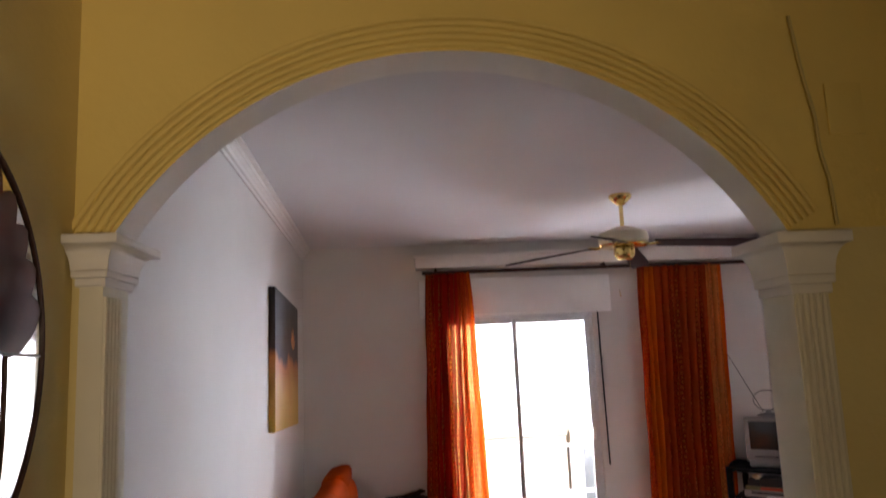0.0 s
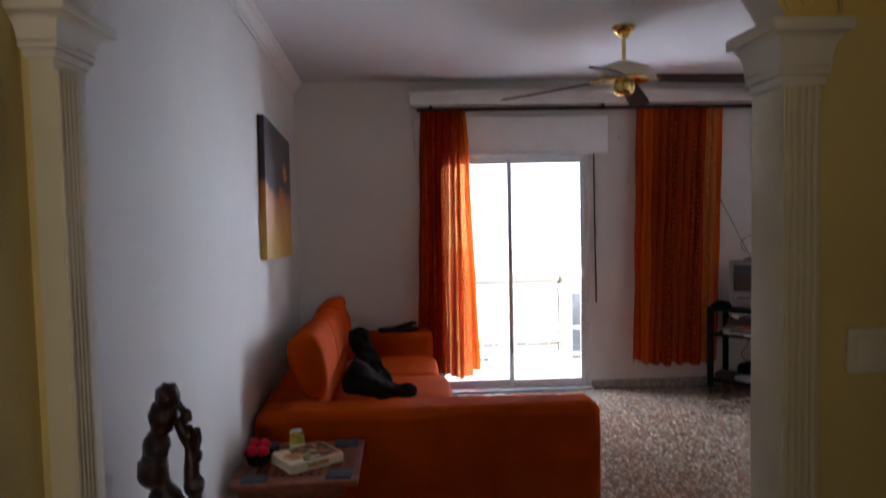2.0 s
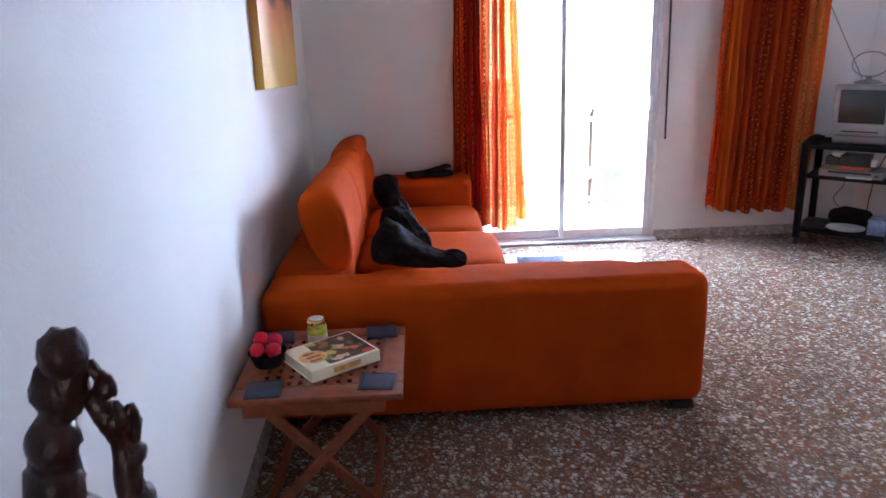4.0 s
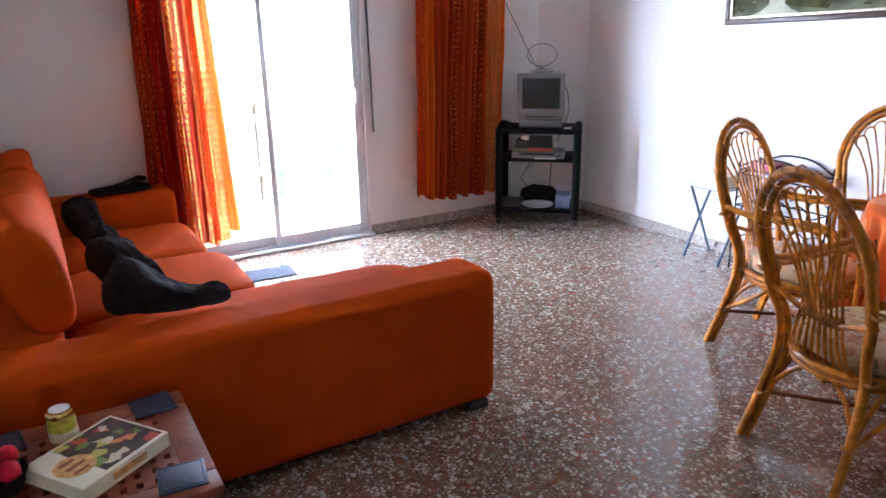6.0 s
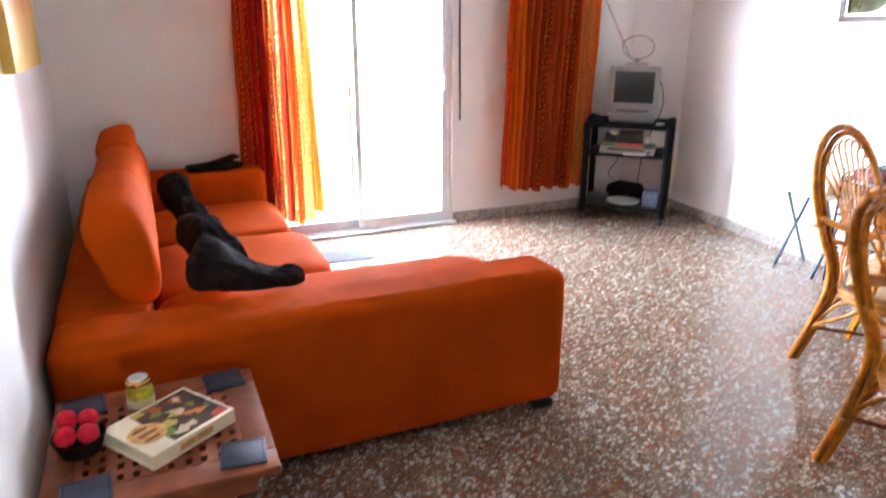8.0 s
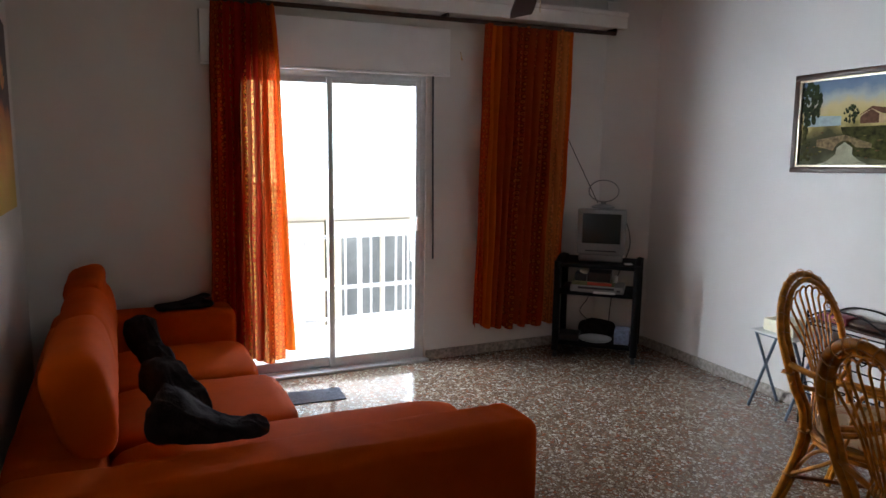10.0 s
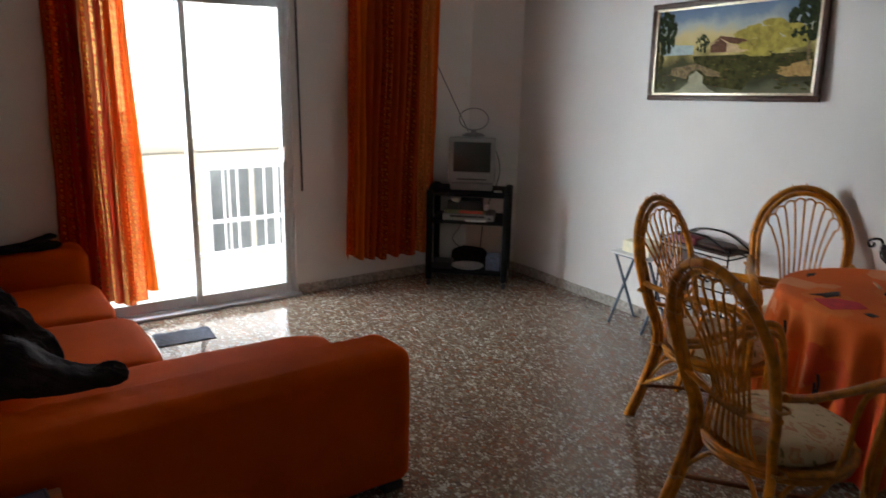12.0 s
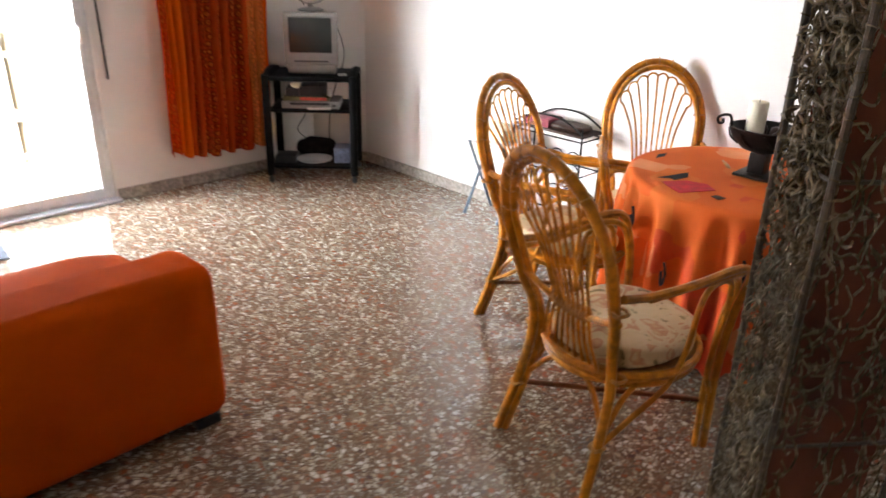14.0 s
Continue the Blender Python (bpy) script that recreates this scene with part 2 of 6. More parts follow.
M_STICK = material("dark_wrapped_stick", (0.060, 0.042, 0.026), 0.35, vary=0.5, scale=60, bump=0.4, bump_scale=150)
M_LINING = material("terracotta_lining_cloth", (0.14, 0.032, 0.011), 0.85, vary=0.3, scale=12, bump=0.2, bump_scale=300)
M_CABLE = material("grey_cable_sheath", (0.50, 0.40, 0.16), 0.6, vary=0.1)
M_FACADE = material("cream_facade_render", (0.72, 0.66, 0.56), 0.9, vary=0.08, scale=0.8, bump=0.2, bump_scale=30)
M_GROUND = material("street_asphalt", (0.06, 0.06, 0.06), 0.9, vary=0.2, scale=1.0)
M_TILE = material("pale_balcony_tile", (0.58, 0.55, 0.52), 0.5, vary=0.06, scale=5)
M_RAIL = material("white_painted_iron", (0.80, 0.80, 0.80), 0.45, vary=0.04, scale=20)
M_WINDARK = material("dark_window_glass", (0.22, 0.24, 0.25), 0.25, vary=0.3, scale=1.5)
M_PLATE = material("white_glazed_china", (0.76, 0.77, 0.76), 0.15, vary=0.03)
M_BLUEBOX = material("blue_grey_box", (0.14, 0.17, 0.26), 0.5, vary=0.3, scale=50)
M_OLIVE = material("olive_preserve", (0.45, 0.40, 0.03), 0.3, vary=0.35, scale=70)
M_RUG = material("dark_blue_grey_mat", (0.06, 0.07, 0.10), 0.95, vary=0.5, scale=60, bump=0.4, bump_scale=250)
M_CUR_ORANGE = curtain_cloth("sheer_orange_cloth", (0.72, 0.15, 0.008), (0.56, 0.07, 0.006), 0.0)
M_CUR_RED = curtain_cloth("sheer_red_cloth", (0.52, 0.075, 0.010), (0.28, 0.022, 0.008), 0.5)
M_CUR_CRIMSON = curtain_cloth("sheer_crimson_cloth", (0.50, 0.035, 0.014), (0.22, 0.008, 0.010), 0.3)
M_CUR_PALE = curtain_cloth("pale_orange_lace", (0.74, 0.26, 0.07), (0.55, 0.11, 0.02), 0.7)
M_CUR_LACE = curtain_cloth("open_ring_lace", (0.60, 0.080, 0.010), (0.34, 0.02, 0.008), 1.0)


def glass_material():
    m = bpy.data.materials.new("clear_glass")
    m.use_nodes = True
    p = m.node_tree.nodes["Principled BSDF"]
    p.inputs["Base Color"].default_value = (0.95, 0.97, 0.96, 1)
    p.inputs["Roughness"].default_value = 0.02
    p.inputs["Transmission Weight"].default_value = 1.0
    p.inputs["IOR"].default_value = 1.1
    return m


def mirror_material():
    m = material("silvered_mirror", (0.86, 0.87, 0.86), 0.02, 1.0, vary=0.01)
    return m


M_GLASS = glass_material()
M_MIRROR = mirror_material()


# ---------------------------------------------------------------- mesh helpers
def mesh_of(bm, name, mat, smooth=True, angle=40):
    me = bpy.data.meshes.new(name)
    bm.normal_update()
    bm.to_mesh(me)
    bm.free()
    for m in (mat if isinstance(mat, (list, tuple)) else [mat]):
        me.materials.append(m)
    if smooth:
        me.polygons.foreach_set("use_smooth", [True] * len(me.polygons))
        me.set_sharp_from_angle(angle=radians(angle))
    return me


def part(name, bm, mat, parent=None, label="", smooth=True, angle=40):
    ob = new(name, mesh_of(bm, name, mat, smooth, angle))
    if parent is not None:
        ob.parent = parent
    if label:
        ob["label"] = label
    return ob


def thing(name, m, label, category, group="", kind=""):
    ob = new(name)
    ob.empty_display_size = 0.1
    ob.matrix_world = m
    return tagged(ob, label, category, group, kind)


def structure(name, bm, mat, label, category, smooth=False):
    return tagged(part(name, bm, mat, None, smooth=smooth), label, category, kind="structure")


def box(bm, x0, y0, z0, x1, y1, z1, bevel=0.0, seg=2):
    vs = [bm.verts.new((x, y, z)) for z in (z0, z1) for y in (y0, y1) for x in (x0, x1)]
    fs = [bm.faces.new([vs[k] for k in q]) for q in ((0, 2, 3, 1), (4, 5, 7, 6), (0, 1, 5, 4), (2, 6, 7, 3), (0, 4, 6, 2), (1, 3, 7, 5))]
    if bevel:
        es = list({e for f in fs for e in f.edges})
        bmesh.ops.bevel(bm, geom=es, offset=bevel, segments=seg, affect="EDGES", profile=0.5)
    return bm


def B(*boxes, bevel=0.0, seg=2):
    bm = bmesh.new()
    for b in boxes:
        box(bm, *b, bevel=bevel, seg=seg)
    return bm


def smooth_path(pts, n=6, closed=False):
    """Catmull-Rom through the points."""
    pts = [Vector(p) for p in pts]
    out, k = [], len(pts)
    for i in range(k if closed else k - 1):
        p = [pts[(i + j) % k] if closed else pts[min(max(i + j, 0), k - 1)] for j in (-1, 0, 1, 2)]
        for s in range(n):
            t = s / n
            out.append(0.5 * ((2 * p[1]) + (p[2] - p[0]) * t + (2 * p[0] - 5 * p[1] + 4 * p[2] - p[3]) * t * t + (3 * p[1] - p[0] - 3 * p[2] + p[3]) * t ** 3))
    if not closed:
        out.append(pts[-1])
    return out


def tube(bm, pts, r, sides=8, closed=False, taper=None):
    """Sweep a ring along the points."""
    pts = [Vector(p) for p in pts]
    n, rings, up = len(pts), [], None
    for i, p in enumerate(pts):
        a = pts[(i - 1) % n] if closed or i else p
        b = pts[(i + 1) % n] if closed or i < n - 1 else p
        d = (b - a).normalized()
        if up is None:
            up = d.orthogonal().normalized()
        up = (up - d * up.dot(d))
        up = up.normalized() if up.length > 1e-5 else d.orthogonal().normalized()
        side = d.cross(up)
        rad = r * (taper(i / max(1, n - 1)) if taper else 1.0)
        rings.append([bm.verts.new(p + (up * math.cos(q) + side * math.sin(q)) * rad) for q in (2 * math.pi * k / sides for k in range(sides))])
    for i in range(n if closed else n - 1):
        a, b = rings[i], rings[(i + 1) % n]
        for k in range(sides):
            bm.faces.new((a[k], a[(k + 1) % sides], b[(k + 1) % sides], b[k]))
    if not closed:
        bm.faces.new(rings[0][::-1])
        bm.faces.new(rings[-1])
    return bm


def T(pts, r, sides=8, closed=False, n=6, taper=None):
    return tube(bmesh.new(), smooth_path(pts, n, closed), r, sides, closed, taper)


def lathe(bm, profile, cx=0, cy=0, sides=24, cap=True):
    """Turn (radius, height) pairs about a vertical axis."""
    rings = [[bm.verts.new((cx + r * math.cos(a), cy + r * math.sin(a), z)) for a in (2 * math.pi * k / sides for k in range(sides))] for r, z in profile]
    for a, b in zip(rings, rings[1:]):
        for k in range(sides):
            bm.faces.new((a[k], a[(k + 1) % sides], b[(k + 1) % sides], b[k]))
    if cap:
        bm.faces.new(rings[0][::-1])
        bm.faces.new(rings[-1])
    return bm


def L(profile, cx=0, cy=0, sides=24):
    return lathe(bmesh.new(), profile, cx, cy, sides)


def cushion(size, power=4.0, cuts=8, lump=0.0, m=None, seed=0.0):
    """A stuffed block: a cube drawn in to a superellipsoid, a little uneven."""
    bm = bmesh.new()
    bmesh.ops.create_cube(bm, size=2.0)
    bmesh.ops.subdivide_edges(bm, edges=bm.edges[:], cuts=cuts, use_grid_fill=True)
    for v in bm.verts:
        c = v.co
        s = (abs(c.x) ** power + abs(c.y) ** power + abs(c.z) ** power) ** (-1 / power)
        p = Vector((c.x * s * size[0] / 2, c.y * s * size[1] / 2, c.z * s * size[2] / 2))
        if lump:
            p += Vector(c).normalized() * lump * noise.noise(p * 9 + Vector((seed, seed * 2, 0)))
            p += Vector(c).normalized() * lump * 0.4 * noise.noise(p * 26 + Vector((seed, 0, seed)))
        v.co = (m @ p) if m is not None else p
    return bm


def moved(bm, m):
    bmesh.ops.transform(bm, matrix=m, verts=bm.verts[:])
    return bm


def text_lines(name, body, size, m, mat, parent, label=""):
    cu = bpy.data.curves.new(name, "FONT")
    cu.body, cu.size, cu.align_x, cu.extrude = body, size, "CENTER", 0.0004
    tmp = bpy.data.objects.new(name, cu)
    me = bpy.data.meshes.new_from_object(tmp)
    bpy.data.objects.remove(tmp)
    me.materials.clear()
    me.materials.append(mat)
    ob = new(name, me)
    ob.parent, ob.matrix_local = parent, m
    if label:
        ob["label"] = label
    return ob


# ---------------------------------------------------------------- the rooms
XL, XR, YB, YA, YH, ZC, ZH = -0.87, 3.485, 6.40, 1.435, 1.34, 2.76, 2.56
HX0, HX1, HY = -0.60, 2.2, -2.2
AX, AW, AZ, AR = 0.056, 0.608, 1.975, 0.356     # arch: middle, half width, spring, rise
ARAD = (AW ** 2 + AR ** 2) / (2 * AR)           # radius of its curve


def arch_point(u, off=0.0):
    """Point on the arch, u from 0 at its left foot to 1; off: outwards."""
    half = math.asin(AW / ARAD) if AR < AW else math.pi / 2
    a = half * (2 * u - 1)
    return AX + (ARAD + off) * math.sin(a), AZ + AR - ARAD + (ARAD + off) * math.cos(a)



structure("floor", B((XL - 0.3, HY - 0.2, -0.2, XR + 0.3, YB + 0.02, 0.0)), M_TERRAZZO, "polished brown and white terrazzo floor", "floor")
structure("ceiling_living", B((XL - 0.2, YA - 0.05, ZC, XR + 0.2, YB + 0.25, ZC + 0.2)), M_CEIL, "plain white painted ceiling", "ceiling")
structure("ceiling_hall", B((HX0 - 0.2, HY - 0.2, ZH, HX1 + 0.2, YH + 0.01, ZH + 0.1)), M_CEIL, "plain pale hall ceiling", "ceiling")
WEST_TURN = 2.35    # degrees that the long wall is out of square


def west(y):
    """Where the long wall's face stands at y."""
    return -0.815 - math.tan(radians(WEST_TURN)) * (y - 3.6)


def west_wall():
    bm = bmesh.new()
    pts = [(west(YA), YA), (west(YB), YB), (west(YB) - 0.25, YB), (west(YA) - 0.25, YA)]
    lo, hi = ([bm.verts.new((x, y, z)) for x, y in pts] for z in (0.0, ZC))
    bm.faces.new(lo)
    bm.faces.new(hi)
    for k in range(4):
        bm.faces.new((lo[k - 1], lo[k], hi[k], hi[k - 1]))
    bmesh.ops.recalc_face_normals(bm, faces=bm.faces[:])
    structure("wall_west", bm, M_WHITE, "long white plastered living room wall", "wall")


west_wall()
structure("wall_east", B((XR, YA, 0, XR + 0.2, YB, ZC)), M_WHITE, "white plastered wall beside the dining corner", "wall")
DX0, DX1, DZ = 0.26, 1.645, 2.105
structure("wall_north", B((XL - 0.2, YB, 0, DX0, YB + 0.25, ZC), (DX1, YB, 0, XR + 0.2, YB + 0.25, ZC), (DX0, YB, DZ, DX1, YB + 0.25, ZC)), M_WHITE, "white plastered wall around the balcony door", "wall")


def corner_wall():
    """Slanting piece of wall that cuts off the corner behind the television."""
    bm = bmesh.new()
    pts = [(3.20, YB + 0.005), (XR + 0.005, 6.09), (XR + 0.1, 6.09), (XR + 0.1, YB + 0.1), (3.20, YB + 0.1)]
    lo, hi = ([bm.verts.new((x, y, z)) for x, y in pts] for z in (0.0, ZC))
    bm.faces.new(lo[::-1])
    bm.faces.new(hi)
    for k in range(5):
        bm.faces.new((lo[k - 1], lo[k], hi[k], hi[k - 1]))
    bmesh.ops.recalc_face_normals(bm, faces=bm.faces[:])
    structure("wall_corner", bm, M_WHITE, "white plastered slanting wall across the corner", "wall")


corner_wall()
structure("wall_hall_west", B((XL - 0.2, HY, 0, HX0, YH, 2.7)), M_HALL, "pale yellow painted hall wall", "wall")
structure("wall_hall_east", B((HX1, HY, 0, HX1 + 0.2, YH, 2.7)), M_HALL, "pale yellow painted hall wall", "wall")
# unseen end wall; its opening is added to let light into the hall
structure("wall_hall_south", B((HX0 - 0.2, HY - 0.2, 0, -0.2, HY, 2.7), (0.3, HY - 0.2, 0, HX1 + 0.2, HY, 2.7), (-0.2, HY - 0.2, 0, 0.3, HY, 0.95), (-0.2, HY - 0.2, 1.6, 0.3, HY, 2.7)), M_HALL, "pale yellow hall wall with an added unseen opening", "wall")


def arch_wall():
    """Wall with an arched opening: yellow to the hall, white to the room."""
    bm = bmesh.new()
    x0, x1, top, n = XL - 0.2, XR + 0.2, ZC + 0.1, 40
    curve = [(AX - AW, 0.0)] + [arch_point(k / n) for k in range(n + 1)] + [(AX + AW, 0.0)]
    front = [bm.verts.new((x, YH, z)) for x, z in curve]
    back = [bm.verts.new((x, YA, z)) for x, z in curve]
    for k in range(len(curve) - 1):
        bm.faces.new((front[k], front[k + 1], back[k + 1], back[k])).material_index = 2
    for y, row, mi in ((YH, front, 0), (YA, back, 1)):
        tops = [bm.verts.new((x, y, top)) for x, z in curve[1:-1]]
        for k in range(len(tops) - 1):
            bm.faces.new((row[k + 1], tops[k], tops[k + 1], row[k + 2])).material_index = mi
        for edge, a, t in ((x0, 0, tops[0]), (x1, -1, tops[-1])):
            lo, hi = bm.verts.new((edge, y, 0)), bm.verts.new((edge, y, top))
            foot = row[1 if a == 0 else -2]
            cut = bm.verts.new((edge, y, foot.co.z))
            bm.faces.new((cut, hi, t, foot)).material_index = mi
            bm.faces.new((lo, cut, foot, row[a])).material_index = 3 if mi == 0 else mi
    bmesh.ops.recalc_face_normals(bm, faces=bm.faces[:])
    return structure("wall_arch", bm, [M_YELLOW, M_WHITE, M_PLASTER, M_HALL], "yellow plastered hall wall with an arched opening", "wall")


wall_arch = arch_wall()


def arch_ribs():
    """Five rounded plaster ribs that follow the arch."""
    for k in range(5):
        off = 0.012 + 0.0135 * k
        pts = [(x, YH - 0.002, max(z, AZ)) for x, z in (arch_point(i / 48, off) for i in range(49))]
        part("arch_rib", tube(bmesh.new(), pts, 0.0062, 8), M_YELLOW, wall_arch)


arch_ribs()


def pilaster(xin, side, up):
    """Fluted shaft with a stepped capital. side: the way from the opening into the wall."""
    t = thing("pilaster", pose(xin, YH, 0), "cream plaster pilaster with fluted front and stepped capital", "pilaster", kind="structure")
    w = 0.040 if side < 0 else 0.066
    x = sorted((0.0, side * w))
    part("shaft", B((x[0], -0.012, 0, x[1], YA - YH + 0.004, 1.895 + up), bevel=0.002), M_CREAM, t)
    for i in range(5):
        if side > 0:
            fx, fy, r = 0.008 + 0.048 * i / 4, -0.013, 0.0046
        else:
            fx, fy, r = 0.001, -0.006 + 0.058 * i / 4, 0.0056
        part("flute", tube(bmesh.new(), [(fx, fy, 0.02), (fx, fy, 1.872 + up)], r, 8), M_CREAM, t)
    k, out, deep = (0.80, 0.034, 2.3) if side < 0 else (1.0, 0.036, 1.0)
    level = lambda z: 1.976 + up - (1.976 - z) * k
    for z0, z1, o in ((1.868, 1.886, 0.006), (1.886, 1.902, 0.011), (1.955, 1.976, out)):
        part("capital_step", B((x[0] - o, -0.012 - o, level(z0), x[1] + o, YA - YH + o * deep, level(z1)), bevel=0.003), M_PLASTER, t)
    bm = bmesh.new()
    rings = []
    for i in range(7):
        a = math.pi / 2 * i / 6
        o, z = 0.011 + (out - 0.015) * (1 - math.cos(a)), level(1.902 + 0.053 * math.sin(a))
        rings.append([bm.verts.new(p) for p in ((x[0] - o, -0.012 - o, z), (x[1] + o, -0.012 - o, z), (x[1] + o, YA - YH + o * deep, z), (x[0] - o, YA - YH + o * deep, z))])
    for a, b in zip(rings, rings[1:]):
        for q in range(4):
            bm.faces.new((a[q], a[(q + 1) % 4], b[(q + 1) % 4], b[q]))
    part("capital_cove", bm, M_PLASTER, t, angle=60)
    return t


pilaster(AX - AW + 0.009, -1, 0.026)
pilaster(AX + AW - 0.010, 1, -0.012)


def cornice(name, a, b, normal, z, mat, drop=0.09, out=0.075):
    """Moulded cornice from a to b under the ceiling at z; normal points into the room."""
    bm = bmesh.new()
    prof = [(0, -drop), (0.012, -drop), (0.014, -drop + 0.015), (0.026, -drop + 0.02), (0.03, -drop + 0.036), (0.045, -drop + 0.052), (0.052, -drop + 0.056), (0.055, -drop + 0.07), (out, -0.012), (out, 0)]
    rows = [[bm.verts.new((p[0] + normal[0] * o, p[1] + normal[1] * o, z + h)) for o, h in prof] for p in (a, b)]
    for k in range(len(prof) - 1):
        bm.faces.new((rows[0][k], rows[1][k], rows[1][k + 1], rows[0][k + 1]))
    for r in rows:
        bm.faces.new(r)
    bmesh.ops.recalc_face_normals(bm, faces=bm.faces[:])
    structure(name, bm, mat, "moulded plaster cornice under the ceiling", "cornice")


cornice("trim_cornice_west", (west(YA), YA), (west(YB), YB), (1, 0), ZC, M_PLASTER)
cornice("trim_cornice_hall", (HX0, YH), (HX1, YH), (0, -1), ZH, M_YELLOW)

structure("baseboard_north", B((DX1 + 0.01, YB - 0.014, 0, 3.20, YB, 0.075), (west(YB) + 0.02, YB - 0.014, 0, DX0 - 0.02, YB, 0.075), bevel=0.002), M_SKIRT, "grey speckled marble skirting", "baseboard")
structure("baseboard_east", B((XR - 0.014, YA, 0, XR, 6.085, 0.075), bevel=0.002), M_SKIRT, "grey speckled marble skirting", "baseboard")
structure("baseboard_corner", moved(B((0.004, -0.014, 0, 0.418, 0.0, 0.075), bevel=0.002), pose(3.20, YB, 0, 0, 0, math.degrees(math.atan2(6.09 - YB, XR - 3.20)))), M_SKIRT, "grey speckled marble skirting", "baseboard")
structure("baseboard_west", moved(B((0.0, 0.0, 0, 0.014, YB - YA - 0.02, 0.075), bevel=0.002), pose(west(YA), YA, 0, 0, 0, WEST_TURN)), M_SKIRT, "grey speckled marble skirting", "baseboard")


# ---------------------------------------------------------------- balcony door
def balcony_door():
    d = thing("door_1", pose(0, YB, 0), "aluminium sliding balcony door with clear glass, closed", "door", kind="structure")
    y0, y1 = 0.015, 0.075
    part("door_frame", B((DX0, y0, 0, DX0 + 0.034, y1, DZ), (DX1 - 0.034, y0, 0, DX1, y1, DZ), (DX0 + 0.034, y0, DZ - 0.032, DX1 - 0.034, y1, DZ), (DX0 + 0.034, y0, 0, DX1 - 0.034, y1, 0.03), bevel=0.003), M_ALU, d)
    mid = 0.938
    for x0, x1, ya in ((DX0 + 0.034, mid + 0.021, 0.048), (mid - 0.021, DX1 - 0.034, 0.018)):
        leaf = part("leaf", B((x0, ya, 0.03, x0 + 0.040, ya + 0.026, DZ - 0.032), (x1 - 0.040, ya, 0.03, x1, ya + 0.026, DZ - 0.032), (x0 + 0.040, ya, DZ - 0.072, x1 - 0.040, ya + 0.026, DZ - 0.032), (x0 + 0.040, ya, 0.03, x1 - 0.040, ya + 0.026, 0.098), bevel=0.002), M_ALU, d)
        pane = part("pane", B((x0 + 0.04, ya + 0.011, 0.094, x1 - 0.04, ya + 0.015, DZ - 0.068)), M_GLASS, leaf, smooth=False)
        pane.visible_shadow = False
    part("door_handle", B((DX1 - 0.066, 0.002, 0.995, DX1 - 0.042, 0.018, 1.10), bevel=0.004), M_PVC, d, "white plastic pull handle")
    part("sill", B((DX0 - 0.02, -0.05, 0.0, DX1 + 0.02, 0.02, 0.022), bevel=0.004), M_ALU, d)
    return d


balcony_door()


def shutter_box():
    t = thing("shutter_box", pose(0, YB, 0), "white roller shutter box above the balcony door", "shutter box", kind="structure")
    part("box_body", B((0.10, -0.045, 2.125, 1.81, -0.002, 2.44), bevel=0.006), M_PVC, t)
    part("box_lip", B((0.10, -0.05, 2.108, 1.81, -0.004, 2.122), bevel=0.003), M_PVC, t)
    s = thing("shutter_strap", pose(1.690, YB, 0), "dark woven shutter strap beside the door", "strap")
    part("strap", T([(0, -0.012, 2.11), (0.003, -0.014, 1.6), (0.008, -0.016, 1.1), (0.012, -0.014, 0.78)], 0.007, 6), M_BLACKPL, s)



shutter_box()


def pelmet():
    t = thing("pelmet", pose(0, YB, 0), "long white plaster pelmet above the curtains", "pelmet", kind="structure")
    part("board", B((0.075, -0.14, 2.535, 3.295, -0.001, 2.64), bevel=0.004), M_PLASTER, t)
    part("ledge", B((0.06, -0.155, 2.625, 3.295, -0.001, 2.655), bevel=0.005), M_PLASTER, t)
    r = thing("curtain_rail", pose(0, YB, 0), "dark wooden curtain rail under the pelmet", "curtain rail")
    part("rail", T([(0.13, -0.115, 2.495), (3.2, -0.115, 2.495)], 0.016, 10), M_DARKWOOD, r)
    for x in (0.25, 1.75, 3.2):
        part("bracket", B((x - 0.01, -0.125, 2.505, x + 0.01, -0.02, 2.534)), M_DARKWOOD, r)


pelmet()


